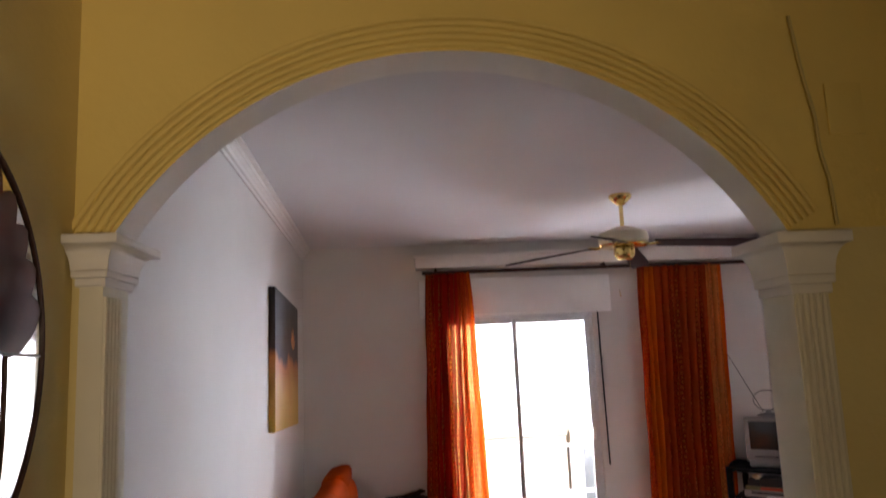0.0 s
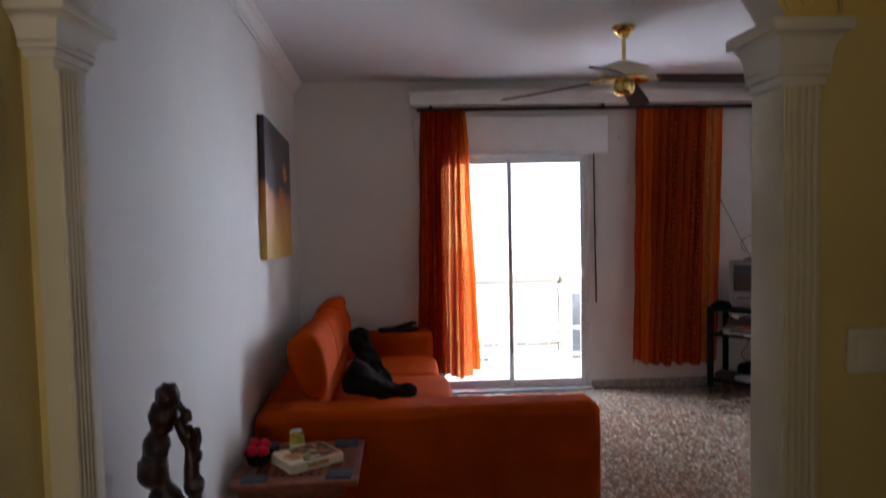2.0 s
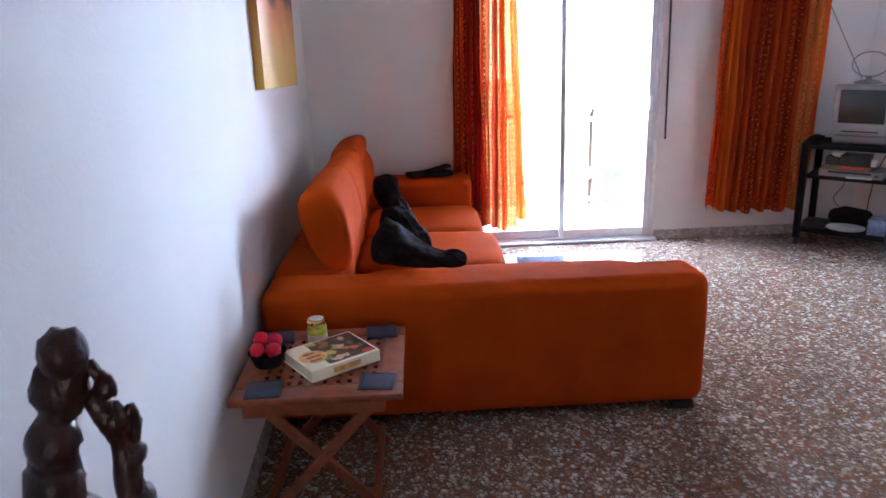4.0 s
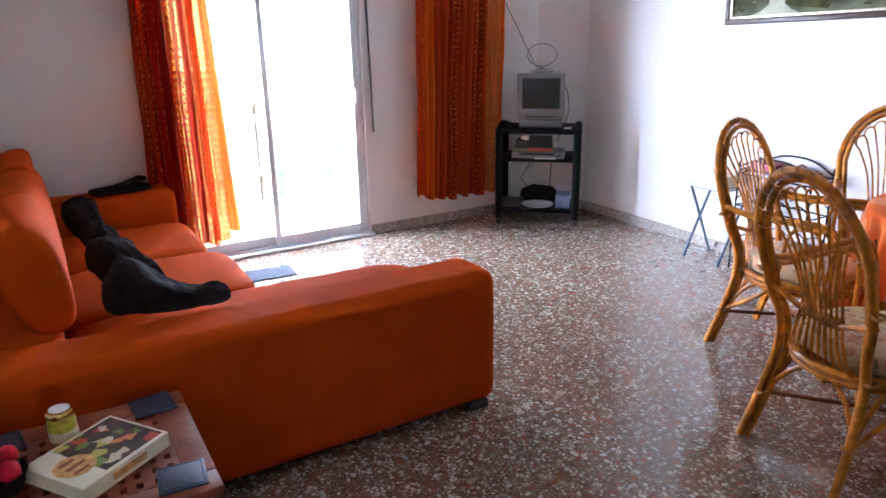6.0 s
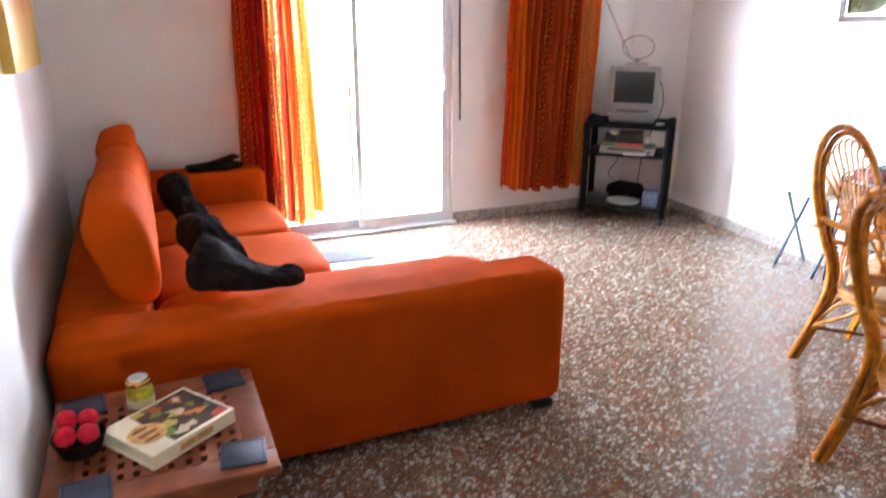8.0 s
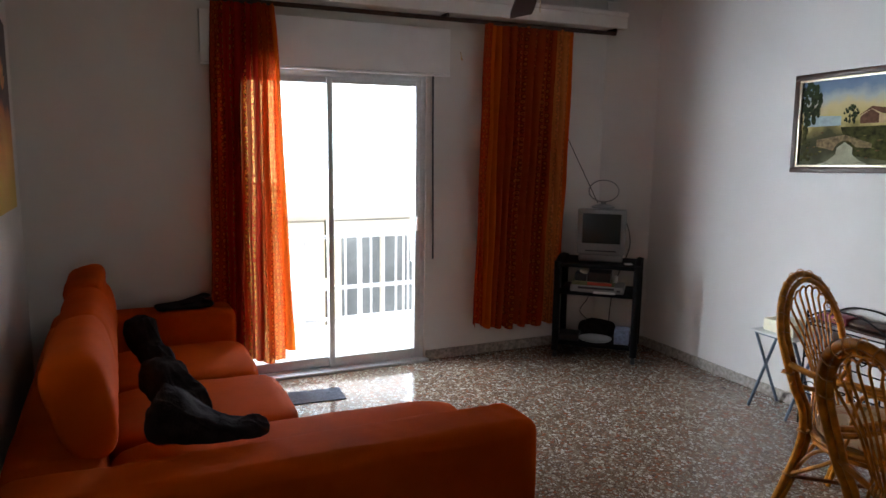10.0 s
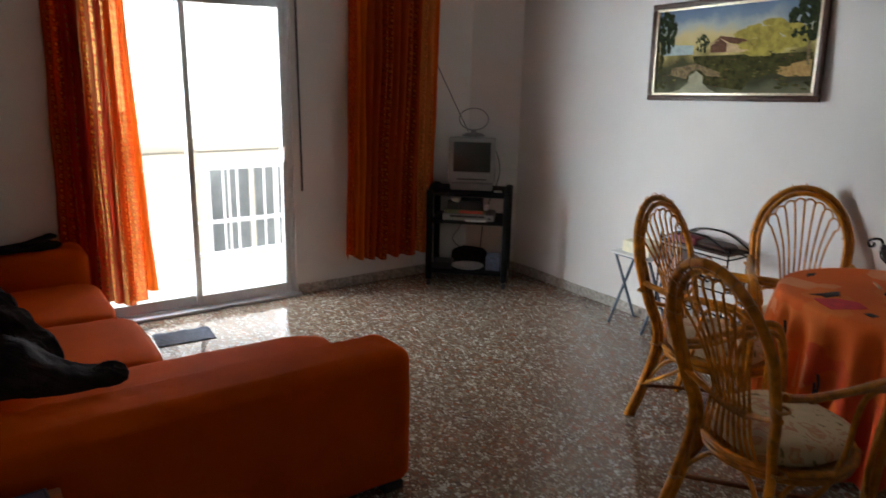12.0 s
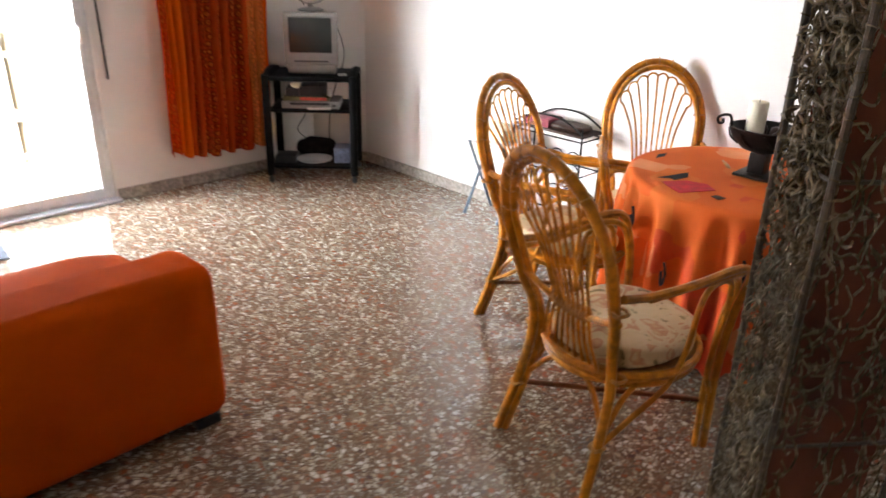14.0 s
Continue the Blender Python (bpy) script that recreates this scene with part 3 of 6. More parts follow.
def curtain(name_label, strips, top_z):
    """Cloth that hangs in folds. strips: x at the top, x at the foot (left and right), foot height, folds, cloth, how far before the wall."""
    c = thing("curtain", pose(0, YB, 0), name_label, "curtain", "curtains at the balcony door")
    for j, (ta, tb, ba, bb, zb, folds, mat, off) in enumerate(strips):
        bm = bmesh.new()
        uv = bm.loops.layers.uv.new("UVMap")
        nu, nv = folds * 10, 40
        rows = []
        for b in range(nv + 1):
            v = b / nv
            row = []
            for a in range(nu + 1):
                u = a / nu
                ease = v ** 0.8
                x = (ta + (tb - ta) * u) * (1 - ease) + (ba + (bb - ba) * u) * ease
                amp = 0.010 + 0.028 * min(1, v * 3) + 0.016 * noise.noise(Vector((u * 3, v * 2, j)))
                ph = u * folds * 2 * math.pi + 0.7 * noise.noise(Vector((u * 2, v * 1.5, j + 7.3))) * 3
                y = off + amp * math.sin(ph) + 0.01 * noise.noise(Vector((u * 4, v * 5, j + 3)))
                x += 0.010 * math.cos(ph) + 0.012 * noise.noise(Vector((j, v * 4, u * 2)))
                z = top_z + (zb - top_z) * v + v ** 6 * (0.014 * math.sin(ph * 0.5) + 0.03 * noise.noise(Vector((u * 2.3, j * 1.9, 4.4))))
                row.append(bm.verts.new((x, y, z)))
            rows.append(row)
        width = max(0.25, folds * 0.09)
        for b in range(nv):
            for a in range(nu):
                f = bm.faces.new((rows[b][a], rows[b + 1][a], rows[b + 1][a + 1], rows[b][a + 1]))
                for lp, (da, db) in zip(f.loops, ((0, 0), (0, 1), (1, 1), (1, 0))):
                    lp[uv].uv = (j * 1.7 + (a + da) / nu * width, (b + db) / nv * 2.2)
        part("cloth", bm, mat, c, angle=180)
    return c


curtain("sheer orange and red curtain with woven rings, gathered aside", [
    (0.15, 0.23, 0.09, 0.20, 0.30, 2, M_CUR_RED, -0.100),
    (0.20, 0.33, 0.17, 0.29, 0.22, 3, M_CUR_CRIMSON, -0.118),
    (0.27, 0.36, 0.25, 0.34, 0.20, 2, M_CUR_CRIMSON, -0.100),
    (0.33, 0.44, 0.31, 0.42, 0.19, 2, M_CUR_CRIMSON, -0.114),
    (0.42, 0.49, 0.40, 0.49, 0.17, 2, M_CUR_RED, -0.122),
    (0.47, 0.53, 0.46, 0.57, 0.17, 1, M_CUR_LACE, -0.110),
    (0.51, 0.535, 0.56, 0.632, 0.24, 1, M_CUR_ORANGE, -0.118),
], 2.49)
curtain("sheer orange and red curtain with woven rings", [
    (2.03, 2.10, 1.985, 2.05, 0.255, 1, M_CUR_LACE, -0.125),
    (2.08, 2.19, 2.03, 2.14, 0.25, 2, M_CUR_ORANGE, -0.108),
    (2.17, 2.56, 2.12, 2.44, 0.225, 6, M_CUR_RED, -0.118),
    (2.53, 2.66, 2.42, 2.60, 0.215, 2, M_CUR_RED, -0.108),
    (2.64, 2.78, 2.58, 2.72, 0.23, 2, M_CUR_PALE, -0.112),
    (2.765, 2.805, 2.70, 2.75, 0.24, 1, M_CUR_ORANGE, -0.106),
], 2.49)


# ---------------------------------------------------------------- outside
def outside():
    structure("ground", B((-400, 6.9, -6.3, 400, 900, -6.0)), M_GROUND, "grey asphalt street far below", "ground")
    structure("balcony_floor", B((-2.5, YB + 0.021, -0.25, 4.2, 7.75, -0.03)), M_TILE, "pale tiled balcony floor", "balcony")
    r = thing("balcony_railing", pose(0, 7.62, 0), "white painted iron balcony railing", "railing")
    for z in (0.80, 0.34, 0.06):
        part("rail", B((-1.5, -0.018, z - 0.015, 4.2, 0.018, z + 0.015), bevel=0.003), M_RAIL, r)
    for k in range(48):
        x = -1.48 + 0.12 * k
        part("baluster", B((x - 0.008, -0.008, 0.0, x + 0.008, 0.008, 0.80)), M_RAIL, r)
    for x in (-1.4, 1.0, 3.4):
        part("post", B((x - 0.02, -0.02, -0.03, x + 0.02, 0.02, 0.84)), M_RAIL, r)
    structure("balcony_side_wall", B((-2.75, YB + 0.25, -0.25, -2.5, 7.75, 2.8), (4.2, YB + 0.25, -0.25, 4.45, 7.75, 2.8)), M_FACADE, "white balcony end wall", "wall")
    h = thing("apartment_house", pose(-3.0, 15.0, -6.0), "cream rendered flat-roofed house across the street", "house")
    part("wall", B((-6, 0, 0, 6.2, 8, 6.05)), M_FACADE, h)
    part("parapet", B((-6.03, -0.025, 6.05, 6.23, 8.03, 6.25), bevel=0.01), M_FACADE, h)
    part("ledge", B((-6.05, -0.05, 4.75, 6.25, 0.02, 4.9)), M_FACADE, h)
    for x in (-4.5, -1.8, 0.9, 3.6):
        for z in (0.9, 3.2):
            w = part("window", B((x, -0.03, z, x + 1.1, 0.02, z + 1.3)), M_WINDARK, h)
            part("sill", B((x - 0.08, -0.12, z - 0.08, x + 1.18, 0.0, z)), M_FACADE, w)
    # sheet that glows by itself, in place of the overexposed sky and distance
    glow_mat = bpy.data.materials.new("backdrop_glow")
    glow_mat.use_nodes = True
    hp = glow_mat.node_tree.nodes["Principled BSDF"]
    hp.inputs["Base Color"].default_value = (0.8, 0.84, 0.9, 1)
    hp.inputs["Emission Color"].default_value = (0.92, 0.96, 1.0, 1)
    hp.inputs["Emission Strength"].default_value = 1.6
    structure("backdrop", B((-160, 75, -8, 160, 76, 70)), glow_mat, "glowing backdrop sheet in place of the bright distance", "backdrop")
    h2 = thing("glazed_house", pose(3.3, 14.6, -6.0), "pale house with tall glazed bays across the street", "house")
    part("wall", B((0, 0, 0, 9, 8, 6.1)), M_FACADE, h2)
    part("cornice", B((-0.02, -0.02, 6.1, 9.02, 8.02, 6.3)), M_FACADE, h2)
    for k in range(10):
        x = 0.12 + 0.88 * k
        for z in (0.6, 2.4, 4.2):
            w = part("window", B((x, -0.03, z, x + 0.76, 0.02, z + 1.62)), M_WINDARK, h2)
            part("glazing_bar", B((x + 0.36, -0.06, z, x + 0.40, -0.031, z + 1.62)), M_RAIL, w)


outside()


# ---------------------------------------------------------------- sofa
def bolster(size, m, seed=0.0, cuts=14):
    """A padded roll along y: rounded in cross-section, fuller at the top, with soft flat ends."""
    bm = bmesh.new()
    bmesh.ops.create_cube(bm, size=2.0)
    bmesh.ops.subdivide_edges(bm, edges=bm.edges[:], cuts=cuts, use_grid_fill=True)
    for v in bm.verts:
        c = v.co.copy()
        ring = (abs(c.x) ** 2.7 + abs(c.z) ** 2.7) ** (1 / 2.7)
        s = (ring ** 9 + abs(c.y) ** 9) ** (-1 / 9)
        p = Vector((c.x * s * size[0] / 2, c.y * s * size[1] / 2, c.z * s * size[2] / 2))
        p.x *= 1.0 + 0.16 * c.z * s
        p += c.normalized() * 0.007 * noise.noise(p * 8 + Vector((seed, seed * 2, 0)))
        v.co = m @ p
    return bm


def soft_box(x0, y0, z0, x1, y1, z1, r, cuts, crease=0.0):
    """Upholstered block: round edges, faces a little uneven, creases across its top."""
    bm = bmesh.new()
    bmesh.ops.create_cube(bm, size=2.0)
    bmesh.ops.subdivide_edges(bm, edges=bm.edges[:], cuts=cuts, use_grid_fill=True)
    mid, half = Vector(((x0 + x1) / 2, (y0 + y1) / 2, (z0 + z1) / 2)), Vector(((x1 - x0) / 2, (y1 - y0) / 2, (z1 - z0) / 2))
    for v in bm.verts:
        p = Vector((v.co.x * half.x, v.co.y * half.y, v.co.z * half.z))
        core = Vector([max(-h + r, min(h - r, c)) for c, h in zip(p, half)])
        out = (p - core).normalized()
        q = mid + core + out * r
        q += out * 0.005 * noise.noise(q * 4.0)
        if crease and out.z > 0.3:
            across = Vector((q.x * 13 + q.y * 5, q.y * 2.0, 3.0))
            q.z -= crease * out.z * (1 - abs(noise.noise(across))) ** 7 * max(0.0, min(1.0, 1.4 * noise.noise(Vector((q.x * 2.2, 0, 8.1))) + 0.45))
        v.co = q
    return bm


def sofa():
    s = thing("corner_sofa", pose(0, 0, 0), "orange cloth chaise sofa with upright back cushions along the wall", "sofa")
    x0, x1, y0, y1 = -0.805, 1.03, 3.80, 6.31
    part("near_arm", soft_box(x0, y0, 0.034, x1, y0 + 0.27, 0.615, 0.06, 72, 0.010), M_SOFA, s, angle=180)
    part("far_arm", soft_box(x0, y1 - 0.27, 0.034, 0.22, y1, 0.615, 0.06, 30), M_SOFA, s, angle=180)
    part("back", soft_box(x0, y0 + 0.272, 0.034, -0.50, y1 - 0.272, 0.605, 0.04, 36), M_SOFA, s, angle=180)
    part("base", B((-0.498, y0 + 0.272, 0.034, 0.22, y1 - 0.272, 0.24), bevel=0.02), M_SOFA, s)
    part("chaise_base", B((0.222, y0 + 0.272, 0.034, 1.0, 4.63, 0.24), bevel=0.02), M_SOFA, s)
    for name, cx, cy, sx, sy, zc in (("chaise_seat", 0.25, 4.33, 1.49, 0.55, 0.350), ("seat", -0.10, 4.955, 0.80, 0.68, 0.345), ("seat", -0.13, 5.64, 0.74, 0.68, 0.345)):
        part(name, cushion((sx, sy, 0.215), 7.0, 10, 0.006, pose(cx, cy, zc), cx + cy), M_SOFA, s)
    for cy, sy, z0, top in ((4.44, 0.655, 0.575, 0.965), (5.085, 0.64, 0.58, 0.945), (5.73, 0.62, 0.56, 0.86)):
        h = top - z0
        part("back_cushion", bolster((0.205, sy, h), pose(-0.555, cy, z0 + h / 2, 0, -13, 0), cy), M_SOFA, s)
    part("headrest", bolster((0.185, 0.60, 0.17), pose(-0.585, 5.74, 0.862, 0, -12, 0), 4.0), M_SOFA, s)
    for x, y in ((0.95, 3.86), (-0.75, 3.86), (0.95, 4.55), (-0.75, 6.22), (0.12, 6.22)):
        part("foot", B((x - 0.045, y - 0.035, 0, x + 0.045, y + 0.035, 0.036), bevel=0.004), M_BLACKPL, s, "black plastic foot")


sofa()


def dark_cushion(label, m, size, seed, profile):
    """Limp cushion, creased. profile: how full it is from one end to the other."""
    t = thing("throw_cushion", m, label, "cushion", "dark cushions on the sofa")
    bm = cushion(size, 3.0, 30, 0.012, None, seed)
    for v in bm.verts:
        u = min(0.999, max(0.0, v.co.x / size[0] + 0.5)) * (len(profile) - 1)
        k = int(u)
        full = profile[k] + (profile[k + 1] - profile[k]) * (u - k)
        base = -size[2] / 2
        v.co.z = base + (v.co.z - base) * full
        v.co.y *= 0.55 + 0.45 * full
        q = Vector((v.co.x * 7 + v.co.z * 9, v.co.y * 10, v.co.z * 4 + seed))
        crease = 0.7 * (1 - abs(noise.noise(q))) ** 5 + 0.45 * (1 - abs(noise.noise(q * 2.3 + Vector((3, 1, 0))))) ** 5
        v.co += Vector((0, 0.4, 1)).normalized() * (0.020 * (crease - 0.4) * (0.3 if v.co.z < base + 0.02 else 1))
    part("cover", bm, M_BLACKCLOTH, t, angle=180)
    return t


dark_cushion("limp charcoal cushion slumped over the sofa arm", pose(-0.155, 4.14, 0.702, 3, 4, -4), (0.42, 0.19, 0.20), 1.3, (0.75, 1.05, 0.92, 0.62, 0.40, 0.30, 0.33, 0.32))
dark_cushion("limp charcoal cushion on the chaise seat", pose(-0.23, 4.76, 0.585, 0, 22, -62), (0.44, 0.17, 0.18), 4.1, (0.75, 0.95, 1.0, 0.9, 1.0, 0.8))
dark_cushion("limp charcoal cushion leaning on the backrest", pose(-0.31, 5.18, 0.68, 10, 34, -60), (0.36, 0.15, 0.15), 7.7, (0.8, 1.0, 0.7, 0.9, 0.8))


def folded_cloth():
    t = thing("folded_cloth", pose(-0.07, 6.17, 0.617, 0, 0, 6), "dark folded garment lying on the sofa arm", "clothing")
    part("fold", cushion((0.34, 0.17, 0.03), 4, 6, 0.012, pose(0, 0, 0.014), 2.2), M_BLACKCLOTH, t)
    part("sleeve", cushion((0.20, 0.10, 0.035), 3, 6, 0.02, pose(0.06, 0.0, 0.045, 0, -10, 12), 5.2), M_BLACKCLOTH, t)


folded_cloth()


# ---------------------------------------------------------------- side table and what stands on it
def side_table():
    x0, x1, y0, y1, z = -0.78, -0.222, 3.17, 3.725, 0.49
    t = thing("side_table", pose(0, 0, 0), "reddish teak folding side table with a pierced lattice top", "side table")
    th = 0.026
    part("top_rail", B((x0, y0, z - th, x1, y0 + 0.085, z), bevel=0.006), M_TEAK, t)
    part("top_rail", B((x0, y1 - 0.085, z - th, x1, y1, z), bevel=0.006), M_TEAK, t)
    for a, b in ((x0, x0 + 0.075), (x1 - 0.075, x1)):
        part("top_stile", B((a, y0 + 0.0855, z - th, b, y1 - 0.0855, z), bevel=0.005), M_TEAK, t)
    ys, ye, xs, xe = y0 + 0.0855, y1 - 0.0855, x0 + 0.0755, x1 - 0.0755
    nx, ny = 10, 8
    for k in range(nx + 1):
        w = 0.021 if k % 2 else 0.028
        x = xs + (xe - xs) * (k / nx)
        part("slat", B((max(xs, x - w / 2), ys, z - th + 0.002, min(xe, x + w / 2), ye, z - 0.0015)), M_TEAK, t)
    for k in range(ny + 1):
        y = ys + (ye - ys) * (k / ny)
        part("slat", B((xs, max(ys, y - 0.012), z - th + 0.004, xe, min(ye, y + 0.012), z - 0.003)), M_TEAK, t)
    part("apron", B((x0 + 0.04, y0 + 0.02, z - 0.075, x1 - 0.06, y0 + 0.045, z - th - 0.001), bevel=0.003), M_TEAK, t)
    part("apron", B((x0 + 0.04, y1 - 0.045, z - 0.075, x1 - 0.06, y1 - 0.02, z - th - 0.001), bevel=0.003), M_TEAK, t)
    for y in (y0 + 0.06, y1 - 0.06):
        for a, b, o in ((x0 + 0.07, x1 - 0.09, 0.0), (x1 - 0.09, x0 + 0.07, 0.022)):
            bm = bmesh.new()
            d = Vector((b - a, 0, z - 0.05))
            box(bm, -0.02, -0.009, 0, 0.02, 0.009, d.length, bevel=0.003)
            moved(bm, Matrix.Translation((a, y + o, 0.0)) @ Matrix.Rotation(math.atan2(d.x, d.z), 4, "Y"))
            for v in bm.verts:
                v.co.z = min(max(v.co.z, 0.0), z - th - 0.001)
            part("leg", bm, M_TEAK, t)
    for x in (x0 + 0.09, x1 - 0.11):
        part("stretcher", B((x - 0.012, y0 + 0.03, 0.05, x + 0.012, y1 - 0.03, 0.085), bevel=0.004), M_TEAK, t)


side_table()
Z_TAB = 0.491


def coaster(x, y, turn):
    t = thing("coaster", pose(x, y, Z_TAB, 0, 0, turn), "square dark blue leather coaster on the side table", "coaster", "coasters on the side table")
    part("pad", B((-0.058, -0.058, 0, 0.058, 0.058, 0.006), bevel=0.0025), M_COASTER, t)
    part("stitching", tube(bmesh.new(), [(-0.05, -0.05, 0.0062), (0.05, -0.05, 0.0062), (0.05, 0.05, 0.0062), (-0.05, 0.05, 0.0062)], 0.0009, 4, True), M_BLACKCLOTH, t)


for cx, cy, ct in ((-0.675, 3.235, 4), (-0.305, 3.255, -6), (-0.31, 3.665, 5), (-0.70, 3.655, 8)):
    coaster(cx, cy, ct)


def cookbook():
    t = thing("cookbook", pose(-0.475, 3.43, Z_TAB, 0, 0, 35), "thick cream cookbook with pictured vegetables on its cover", "book")
    w, d, h = 0.265, 0.215, 0.042
    part("page_block", B((-w / 2 + 0.004, -d / 2 + 0.004, 0.004, w / 2 - 0.006, d / 2 - 0.004, h - 0.004)), M_PAPER, t)
    for z in (0, h - 0.004):
        part("cover", B((-w / 2, -d / 2, z, w / 2, d / 2, z + 0.004), bevel=0.001), M_PAPER, t)
    part("spine", B((-w / 2, -d / 2 - 0.001, 0.0, w / 2, -d / 2 + 0.004, h), bevel=0.0015), M_PAPER, t)
    # cover picture: a dark field of fruit and vegetables
    m = material("cover_print", (0.1, 0.06, 0.03), 0.35)
    p = m.node_tree.nodes["Principled BSDF"]
    co = node(m, "ShaderNodeTexCoord")
    v = node(m, "ShaderNodeTexVoronoi", Scale=38.0)
    link(m, co.outputs["Object"], v.inputs["Vector"])
    sep = node(m, "ShaderNodeSeparateColor")
    link(m, v.outputs["Color"], sep.inputs["Color"])
    r = ramp_node(m, [(0.0, (0.035, 0.02, 0.015)), (0.30, (0.50, 0.06, 0.02)), (0.42, (0.09, 0.03, 0.02)), (0.55, (0.45, 0.40, 0.08)), (0.66, (0.05, 0.04, 0.02)), (0.78, (0.62, 0.52, 0.36)), (0.86, (0.14, 0.22, 0.03)), (0.95, (0.6, 0.2, 0.05))], True)
    link(m, sep.outputs["Red"], r.inputs["Fac"])
    link(m, r.outputs["Color"], p.inputs["Base Color"])
    part("cover_picture", B((-0.055, -d / 2 + 0.012, h - 0.0005, w / 2 - 0.008, d / 2 - 0.010, h + 0.0008)), m, t, "glossy print of dark vegetables and fruit")
    gold = material("ochre_print", (0.62, 0.33, 0.10), 0.4, vary=0.3, scale=60)
    part("cover_bowl", L([(0.0, h + 0.0004), (0.048, h + 0.0004), (0.05, h + 0.0012), (0.0, h + 0.0014)], -0.075, -0.01, 20), gold, t, "printed ochre bowl")
    for k in range(3):
        part("title_bar", B((-0.10, -0.045 + 0.028 * k, h + 0.0016, -0.058 + 0.01 * (k % 2), -0.034 + 0.028 * k, h + 0.0024)), M_TEAK, t)
    part("spine_print", B((-0.05, -d / 2 - 0.0018, 0.012, 0.055, -d / 2 - 0.0008, h - 0.011)), gold, t)


cookbook()


def preserve_jar():
    t = thing("preserve_jar", pose(-0.545, 3.60, Z_TAB) @ Matrix.Scale(0.98, 4), "small glass jar of olive preserve with gold lid", "jar")
    part("glass", L([(0.030, 0.0), (0.036, 0.004), (0.037, 0.06), (0.034, 0.075), (0.032, 0.08)]), M_OLIVE, t)
    part("label", L([(0.0372, 0.012), (0.0378, 0.013), (0.0378, 0.038), (0.0372, 0.039)]), M_PAPER, t, "plain white paper label")
    part("lid", L([(0.0, 0.080), (0.036, 0.080), (0.037, 0.083), (0.037, 0.094), (0.034, 0.098), (0.012, 0.0985)]), M_BRASS, t, "gold metal screw lid")
    part("lid_top", L([(0.0, 0.0986), (0.027, 0.0986), (0.027, 0.0998), (0.0, 0.1)]), M_GREYPL, t, "pale printed lid top")


preserve_jar()


def flower_pot():
    t = thing("flower_pot", pose(-0.695, 3.425, Z_TAB) @ Matrix.Scale(0.86, 4), "small dark pot with round crimson flowers", "flower pot")
    part("pot", L([(0.045, 0), (0.056, 0.006), (0.072, 0.05), (0.078, 0.062), (0.074, 0.066), (0.066, 0.058)]), M_BLACKCLOTH, t)
    for k, (x, y, z, r) in enumerate(((-0.03, -0.035, 0.082, 0.031), (0.032, -0.033, 0.078, 0.031), (-0.026, 0.02, 0.106, 0.030), (0.032, 0.02, 0.10, 0.029))):
        bm = bmesh.new()
        bmesh.ops.create_icosphere(bm, subdivisions=3, radius=r)
        for v in bm.verts:
            a = math.atan2(v.co.y, v.co.x)
            v.co *= 1 + 0.06 * math.sin(a * 7 + v.co.z * 90) * (1 - abs(v.co.z) / r * 0.5)
        part("flower", moved(bm, pose(x, y, z, 12 * k, 20, 30 * k)), M_RED, t, "round crimson flower head")
        part("stem", T([(x * 0.5, y * 0.5, 0.05), (x, y, z - 0.02)], 0.004, 6), M_LEAF, t)
    for k in range(5):
        a = k * 1.3
        bm = bmesh.new()
        box(bm, -0.016, 0, -0.001, 0.016, 0.06, 0.001)
        bmesh.ops.subdivide_edges(bm, edges=bm.edges[:], cuts=2, use_grid_fill=True)
        for v in bm.verts:
            u = v.co.y / 0.06
            v.co.x *= math.sin(math.pi * min(1, max(0.03, u * 0.9 + 0.08)))
            v.co.z += 0.02 * math.sin(u * 2.4)
        part("leaf", moved(bm, Matrix.Translation((0.02 * math.cos(a), 0.02 * math.sin(a), 0.065)) @ Matrix.Rotation(a, 4, "Z")), M_LEAF, t)


flower_pot()


